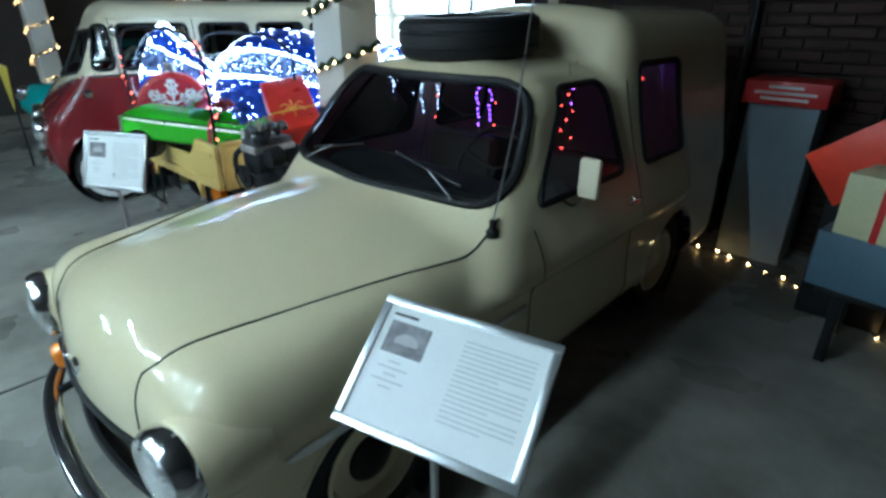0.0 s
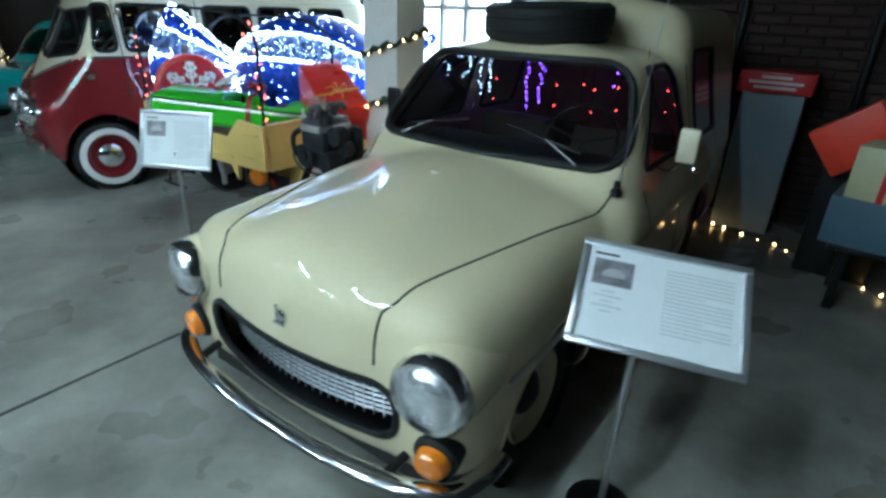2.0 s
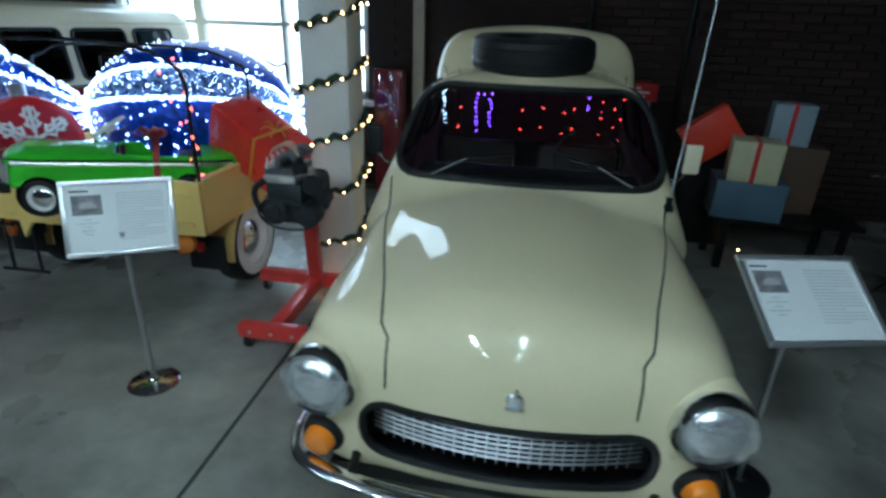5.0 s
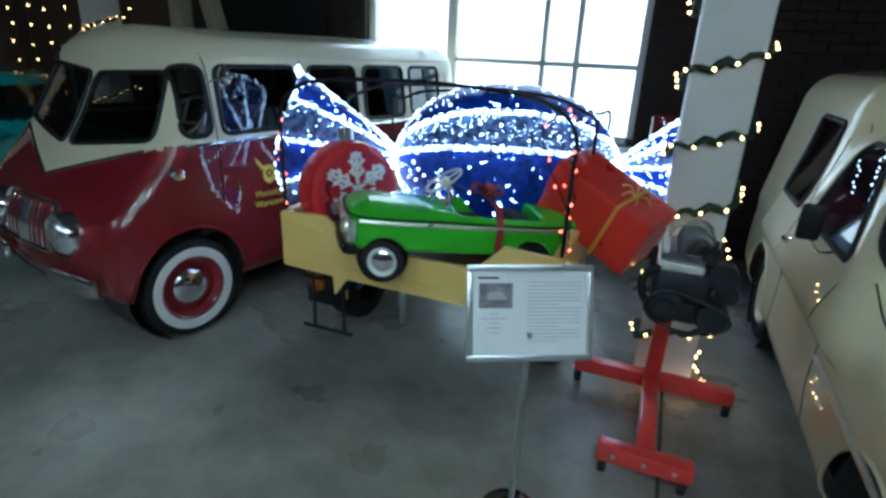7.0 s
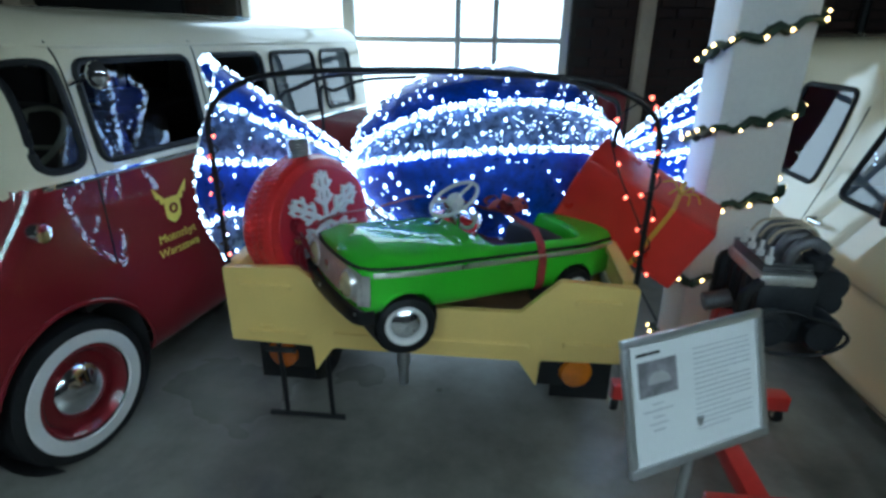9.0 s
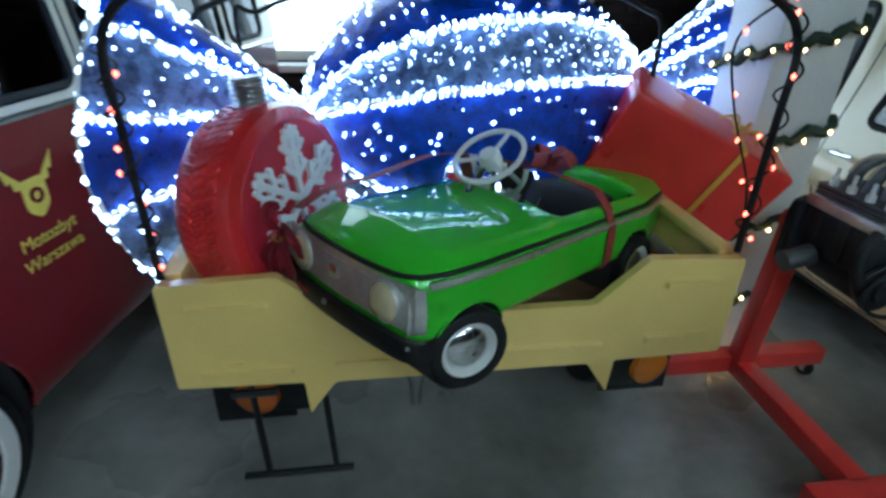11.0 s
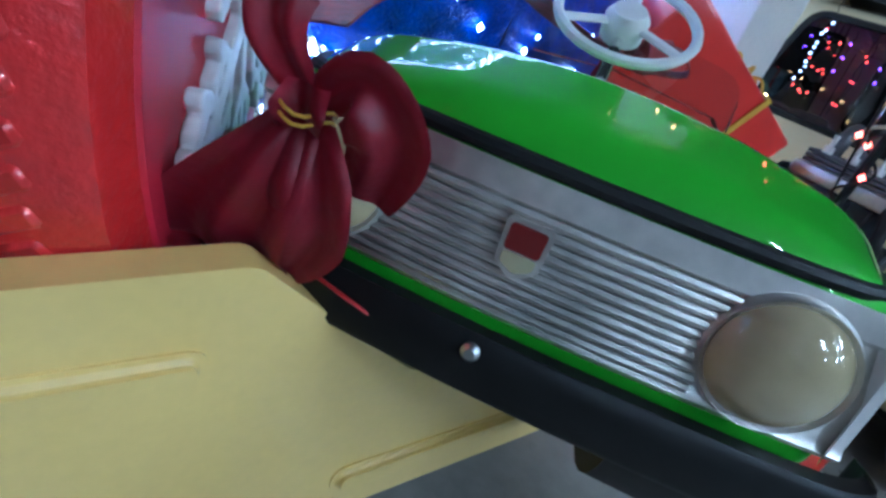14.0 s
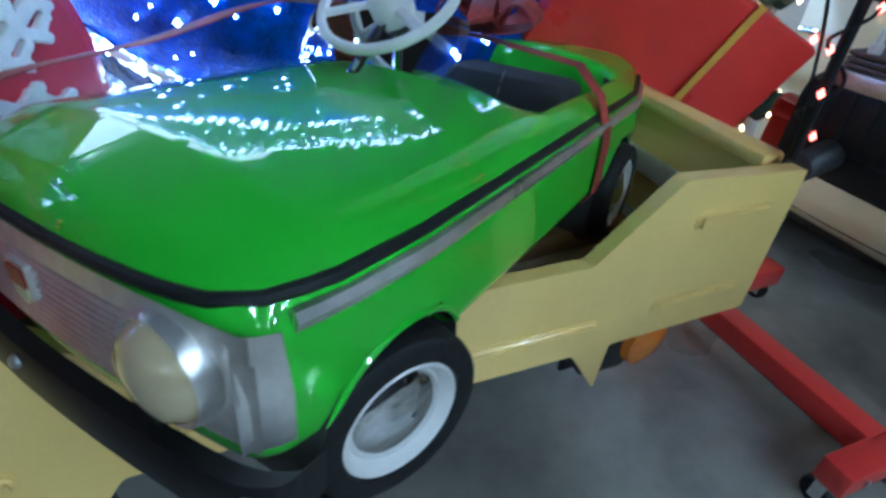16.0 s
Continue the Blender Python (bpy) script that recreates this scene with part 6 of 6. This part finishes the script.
    for i in range(3):
        part("ignition_lead", newtube(smooth_line([(0.11, -0.06, 0.28), (0.05, -0.07 + 0.04 * i, 0.35), (-0.05, -0.05 + 0.07 * i, 0.33), (-0.09, -0.05 + 0.08 * i, 0.27)], 6), 0.006, False, 6), M_BEAM, e)
    return e


engine()
el = thing("fairy_lights", "warm fairy lights trailing round the column's foot", "fairy lights")
pts = smooth_line([(-1.26, 3.98, 0.02), (-1.16, 3.95, 0.10), (-1.0, 3.93, 0.05), (-0.83, 3.96, 0.10), (-0.76, 4.1, 0.02), (-0.8, 4.4, 0.02)], 10)
part("cable", newtube(pts, 0.004, False, 5), M_PINE, el)
bm = bmesh.new()
bulbs(bm, along(pts, 0.08), 0.009, 0.02)
tagged(part("bulbs", bm, M_WARM, el), kind="stuff")

# ---- information signs ----


def info_sign(name, label, base, yaw, tilt, height, w=0.485, h=0.345, off=(0, 0), lean=0.0):
    """A framed sheet on a chromed pole with a round foot."""
    s = thing(name, label, "sign", pose(base[0], base[1], 0))
    bm = bmesh.new()
    lathe(bm, [(0, 0), (0.115, 0), (0.12, 0.006), (0.11, 0.014), (0.03, 0.020), (0.02, 0.03), (0, 0.03)], 48)
    part("foot", bm, M_CHROME if name == "info_sign" else M_BLACK, s)
    part("pole", newtube([(0, 0, 0.02), (0, 0, height - 0.06)], 0.0125, False, 14), M_STEEL, s)
    bm = bmesh.new()
    lathe(bm, [(0.016, 0), (0.019, 0.004), (0.019, 0.02), (0.016, 0.024)], 16)
    part("collar", bm, M_BLACK, s, m=pose(0, 0, height - 0.17))
    p = new("panel")
    p.parent = s
    p.matrix_basis = Matrix.Translation((*off, height)) @ Matrix.Rotation(radians(yaw), 4, "Z") @ Matrix.Rotation(radians(tilt), 4, "X") @ Matrix.Rotation(radians(lean), 4, "Z")
    bm = bmesh.new()
    b = 0.022
    for a0, b0, c0, d0 in ((-w / 2, w / 2, h / 2 - b, h / 2), (-w / 2, w / 2, -h / 2, -h / 2 + b), (-w / 2, -w / 2 + b, -h / 2 + b, h / 2 - b), (w / 2 - b, w / 2, -h / 2 + b, h / 2 - b)):
        box(bm, b0 - a0, d0 - c0, 0.014, ((a0 + b0) / 2, (c0 + d0) / 2, 0.002), 0.004)
    part("frame", bm, M_FRAME, p, "silver snap frame")
    part("sheet", newbox(w - 0.04, h - 0.04, 0.003, (0, 0, 0)), M_PAPER, p, "white printed sheet", smooth=False)
    part("backing", newbox(w - 0.02, h - 0.02, 0.004, (0, 0, -0.005)), M_BLACK, p, smooth=False)
    fx, fyy = -w / 2 + 0.045, h / 2 - 0.045
    part("heading_bar", newbox(0.07, 0.007, 0.0006, (fx + 0.03, fyy, 0.002)), M_BLACK, p, smooth=False)
    part("photograph", newbox(0.115, 0.085, 0.0008, (fx + 0.055, fyy - 0.06, 0.002)), M_PHOTO, p, smooth=False)
    bm = bmesh.new()
    plate(bm, rounded([(-0.035, -0.012), (0.035, -0.012), (0.03, 0.004), (0.012, 0.016), (-0.014, 0.016), (-0.032, 0.004)], 0.006), 0.0006, pose(fx + 0.058, fyy - 0.062, 0.0032, -90))
    part("photo_motif", bm, M_CARGREY, p)
    rnd = random.Random(len(name) + int(yaw))
    for i in range(5):
        part("text_line", newbox(0.05 + 0.06 * rnd.random() if i % 2 else 0.035, 0.0035, 0.0006, (fx + 0.05, fyy - 0.122 - 0.016 * i, 0.002)), M_INK, p, smooth=False)
    for i in range(17):
        ln_ = 0.185 if i not in (6, 12, 16) else 0.11
        part("text_line", newbox(ln_, 0.0032, 0.0006, (w / 2 - 0.045 - 0.185 + ln_ / 2, fyy - 0.015 - 0.0125 * i, 0.002)), M_INK, p, smooth=False)
    return s


info_sign("display_sign", "white information sheet in a silver frame on a pole", (1.205, 2.70), 21, 38, 0.850, 0.478, 0.345, (0.045, -0.004), -4.5)
info_sign("info_sign", "white information sheet in a silver frame on a chrome pole", (-1.50, 2.81), 28.0, 72.0, 0.865, 0.44, 0.33, (-0.008, 0.015))
info_sign("display_sign", "framed information sheet on a pole by the motorcycle", (2.37, 3.41), 3, 38, 0.735)

# ---- right-hand corner: display pillar, presents, lights, motorcycle ----
pil = thing("display_pillar", "tall grey-blue pillar with a red lettered header", "display pillar", pose(1.10, 6.24, 0.0))
part("shaft", newbox(0.42, 0.32, 1.10, (0, 0, 0.55), 0.006), M_GREYBOX, pil)
hd = part("header", newbox(0.50, 0.38, 0.15, (0, 0, 1.176), 0.006), M_REDCAP, pil, "red header board with white lettering")
for i, (ln_, zz) in enumerate(((0.20, 1.215), (0.36, 1.178), (0.28, 1.142))):
    part("lettering_bar", newbox(ln_, 0.002, 0.018, (0, -0.1915, zz)), M_WHITE, pil, smooth=False)


def present(name, label, size, at, turn, paper, ribbon=None, lid=None, tiltx=0, tilty=0):
    g = thing(name, label, "gift box", Matrix.Translation(at) @ pose(0, 0, 0, tiltx, tilty, turn), "presents by the brick wall")
    x, y, z = size
    part("wrapped_box", newbox(x, y, z, (0, 0, z / 2), 0.006), paper, g)
    if lid:
        part("lid", newbox(x + 0.02, y + 0.02, z * 0.28, (0, 0, z * 0.9), 0.006), lid, g)
    if ribbon:
        bm = bmesh.new()
        box(bm, 0.03, y + 0.006, z + 0.006, (0, 0, z / 2 + 0.003))
        part("ribbon", bm, ribbon, g, smooth=False)
    return g

bench = thing("display_bench", "low black bench under the stacked presents", "bench")
part("seat_board", newbox(1.02, 0.5, 0.04, (2.19, 5.14, 0.41), 0.008), M_BLACK, bench)
for bx in (1.78, 2.62):
    for by in (4.98, 5.34):
        part("leg", newbox(0.05, 0.05, 0.39, (bx, by, 0.195), 0.004), M_BLACK, bench)
present("gift_box", "large slate blue present on a low bench", (0.47, 0.36, 0.28), (1.88, 5.05, 0.43), -8, M_BLUEBOX)
present("gift_box", "cream present with a red ribbon on a blue one", (0.33, 0.28, 0.29), (1.865, 5.0, 0.71), -14, M_CREAMBOX, M_REDRIB)
present("gift_box", "orange-red present tilted behind the cream one", (0.39, 0.16, 0.31), (1.76, 5.40, 0.83), -6, M_ORANGE, None, None, 0, -38)
solid("box_plinth", newbox(0.42, 0.26, 0.86, (1.76, 5.60, 0.43), 0.01), M_BLACK, "black plinth behind the presents", "plinth")
present("gift_box", "white present with a red ribbon on a dark plinth", (0.27, 0.22, 0.30), (2.17, 5.30, 0.93), -12, M_GREYBOX, M_REDRIB)
present("gift_box", "dark brown present under the white one", (0.36, 0.30, 0.50), (2.25, 5.28, 0.43), -6, M_BROWNBOX)
fs = thing("fairy_lights", "warm fairy lights lying on the floor along the wall", "fairy lights")
pts = smooth_line([(0.45, 6.12, 0.012), (0.75, 6.02, 0.012), (1.1, 5.98, 0.012), (1.43, 5.85, 0.012), (1.65, 5.75, 0.012), (1.9, 5.5, 0.012), (2.1, 5.3, 0.012), (2.5, 5.15, 0.012)], 14)
part("cable", newtube(pts, 0.004, False, 5), M_PINE, fs)
bm = bmesh.new()
bulbs(bm, [p for i, p in enumerate(along(pts, 0.045)) if (i * 7) % 11 < 4], 0.010, 0.015)
tagged(part("bulbs", bm, M_WARM, fs), kind="stuff")
for px in (0.72, 1.62):
    solid("wall_pipe", newtube([(px, 6.44, 0.0), (px, 6.44, TOP)], 0.03, False, 12), M_BLACK, "dark pipe running up the brick wall", "pipe")


def motorcycle(m):
    k = thing("motorcycle", "black vintage motorcycle with a chrome headlamp in deep shade", "motorcycle", m)
    for cy in (0.0, 1.28):
        w = new("wheel")
        w.parent = k
        w.matrix_basis = pose(0, cy, 0.32) @ TY
        bm = bmesh.new()
        tube(bm, [(0.275 * math.cos(a), 0.275 * math.sin(a), 0) for a in np.linspace(0, 2 * math.pi, 48)[:-1]], 0.045, True, 10)
        part("tyre", bm, M_RUBBER, w)
        bm = bmesh.new()
        tube(bm, [(0.232 * math.cos(a), 0.232 * math.sin(a), 0) for a in np.linspace(0, 2 * math.pi, 48)[:-1]], 0.012, True, 8)
        part("rim", bm, M_CHROME, w)
        bm = bmesh.new()
        for i in range(18):
            a = 2 * math.pi * i / 18
            tube(bm, [(0.03 * math.cos(a), 0.03 * math.sin(a), 0.02 * (-1) ** i), (0.23 * math.cos(a + 0.2), 0.23 * math.sin(a + 0.2), 0)], 0.0018, False, 4)
        tagged(part("spokes", bm, M_STEEL, w), kind="stuff")
        bm = bmesh.new()
        lathe(bm, [(0, -0.05), (0.06, -0.05), (0.07, 0), (0.06, 0.05), (0, 0.05)], 20)
        part("hub", bm, M_STEEL, w)
        part("mudguard", newtube([(0, cy + 0.335 * math.cos(a), 0.32 + 0.335 * math.sin(a)) for a in np.linspace(0.3, 2.7, 20)], 0.05, False, 8, 0.15), M_BLACK, k)
    for s in (-1, 1):
        part("fork_leg", newtube([(0.075 * s, 0, 0.32), (0.075 * s, 0.16, 0.86)], 0.02, False, 10), M_BLACK, k)
    bm = bmesh.new()
    lathe(bm, [(0, -0.10), (0.05, -0.09), (0.085, -0.03), (0.09, 0.0), (0.085, 0.012), (0.04, 0.03), (0, 0.034)], 28, pose(0, 0.02, 0.80) @ TX)
    part("headlamp", bm, M_CHROME, k, "round chrome headlamp")
    part("handlebar", newtube(smooth_line([(-0.36, 0.34, 0.92), (-0.28, 0.22, 0.95), (0, 0.17, 0.92), (0.28, 0.22, 0.95), (0.36, 0.34, 0.92)], 8), 0.012, False, 8), M_CHROME, k)
    bm = bmesh.new()
    lathe(bm, [(0, -0.27), (0.07, -0.25), (0.12, -0.12), (0.13, 0.05), (0.10, 0.2), (0, 0.26)], 24, pose(0, 0.48, 0.74) @ TX)
    part("fuel_tank", bm, M_BLACK, k)
    part("saddle", newbox(0.26, 0.55, 0.10, (0, 0.95, 0.72), 0.045), M_SEAT, k)
    bm = bmesh.new()
    box(bm, 0.22, 0.34, 0.3, (0, 0.58, 0.40), 0.05)
    for i in range(6):
        box(bm, 0.2, 0.2, 0.012, (0, 0.5, 0.46 + 0.025 * i), 0.003)
    part("motor", bm, M_ENGINE, k)
    part("frame_tube", newtube(smooth_line([(0, 0.18, 0.80), (0, 0.28, 0.32), (0, 0.55, 0.22), (0, 0.95, 0.26), (0, 1.2, 0.6)], 8), 0.02, False, 8), M_BLACK, k)
    part("exhaust", newtube(smooth_line([(0.13, 0.45, 0.42), (0.17, 0.4, 0.28), (0.17, 0.8, 0.24), (0.17, 1.4, 0.28)], 8), 0.03, False, 10), M_CHROME, k)
    part("stand", newtube([(-0.02, 0.6, 0.3), (-0.22, 0.62, 0.0)], 0.012), M_BLACK, k)
    return k


motorcycle(pose(2.48, 3.92, 0, 0, 0, -28))

# ---- far left: small teal car with a yellow hood prop ----


def teal_skin(x, y, z):
    ax = np.abs(x)
    low = smax(ax - 0.68, z - 0.72, -y, y - 3.2, 0.2 - z, k=0.3)
    cab = smax(ax - 0.56 + 0.3 * (z - 0.8), z - 1.28, 0.9 + 0.7 * (z - 0.7) - y, y - 2.6 + 0.4 * (z - 0.7), k=0.25)
    return smin(low, cab, k=0.1)


tc = thing("small_car", "small rounded teal vintage car across the hall", "car", pose(-7.3, 3.7, 0, 0, 0, 35))
P, Q = skin(teal_skin, (-0.8, -0.1, 0.1), (0.8, 3.3, 1.4), 0.05)
C = P[Q].mean(1)
gl = (C[:, 2] > 0.82) & (C[:, 2] < 1.15)
cut("body", P, Q, ~gl, M_TEAL, tc)
cut("window_glass", P, Q, gl, M_GLASS, tc)
for s in (-1, 1):
    for cy in (0.6, 2.5):
        wheel(tc, (s * 0.62, cy, 0.27), 0.27, 0.14, s, M_WHITE, M_CHROME)
    bm = bmesh.new()
    lathe(bm, [(0.1, -0.05), (0.105, 0.02), (0.08, 0.05), (0, 0.07)], 24, pose(s * 0.48, 0.06, 0.60) @ TX)
    part("headlamp", bm, M_CHROME, tc)
fan = thing("yellow_banner", "yellow pointed cloth banner hanging beside the minibus", "banner", pose(-5.75, 3.05, 0))
bm = bmesh.new()
plate(bm, [(-0.02, 0.62), (0.26, 1.12), (-0.28, 1.14)], 0.012)
part("cloth", bm, M_YELLOW, fan)
part("stick", newtube([(0, 0.02, 0.0), (0, 0.02, 1.6)], 0.012), M_BLACK, fan)
wf = thing("fairy_lights", "curtain of warm fairy lights far behind the minibus", "fairy lights")
bm, bm2 = bmesh.new(), bmesh.new()
for i in range(7):
    px = -9.8 + 0.38 * i
    pts = [(px, 6.3, z) for z in np.linspace(0.4, 3.2, 12)]
    tube(bm2, pts, 0.003, False, 4)
    bulbs(bm, along(pts, 0.23), 0.012, 0.03)
tagged(part("cables", bm2, M_PINE, wf), kind="stuff")
tagged(part("bulbs", bm, M_WARM, wf), kind="stuff")

# ---- brick courses of the north wall, nearest stretch as single bricks ----
proto = {}


def brick_mesh(ln):
    key = round(ln, 3)
    if key not in proto:
        proto[key] = mesh_of(newbox(ln, 0.03, 0.062, (0, 0, 0), 0.005), "brick", M_BRICK, False)
    return proto[key]


rest = bmesh.new()
count = 0
course = 0.075
for r in range(int(TOP / course)):
    z = course * (r + 0.5)
    off = 0.13 if r % 2 else 0.0
    x = X0 + off
    while x < 4.6:
        ln = 0.25
        cx = x + ln / 2
        x += ln + 0.010
        if wx0 - ln / 2 < cx < wx1 + ln / 2 and wz0 - 0.04 < z < wz1 + 0.04:
            continue
        if cx < -6.6:
            continue
        if 0.5 < cx < 3.2 and 0.9 < z < 3.0 and count < 300:
            b = new("brick", brick_mesh(ln))
            b.parent = north
            b.matrix_basis = pose(cx, WALL_Y + 0.004 * math.sin(count * 7.3), z)
            count += 1
        else:
            box(rest, ln, 0.03, 0.062, (cx, WALL_Y + 0.003 * math.sin(cx * 31 + z * 57), z))
tagged(part("brickwork", rest, M_BRICK, north, smooth=False), kind="stuff")
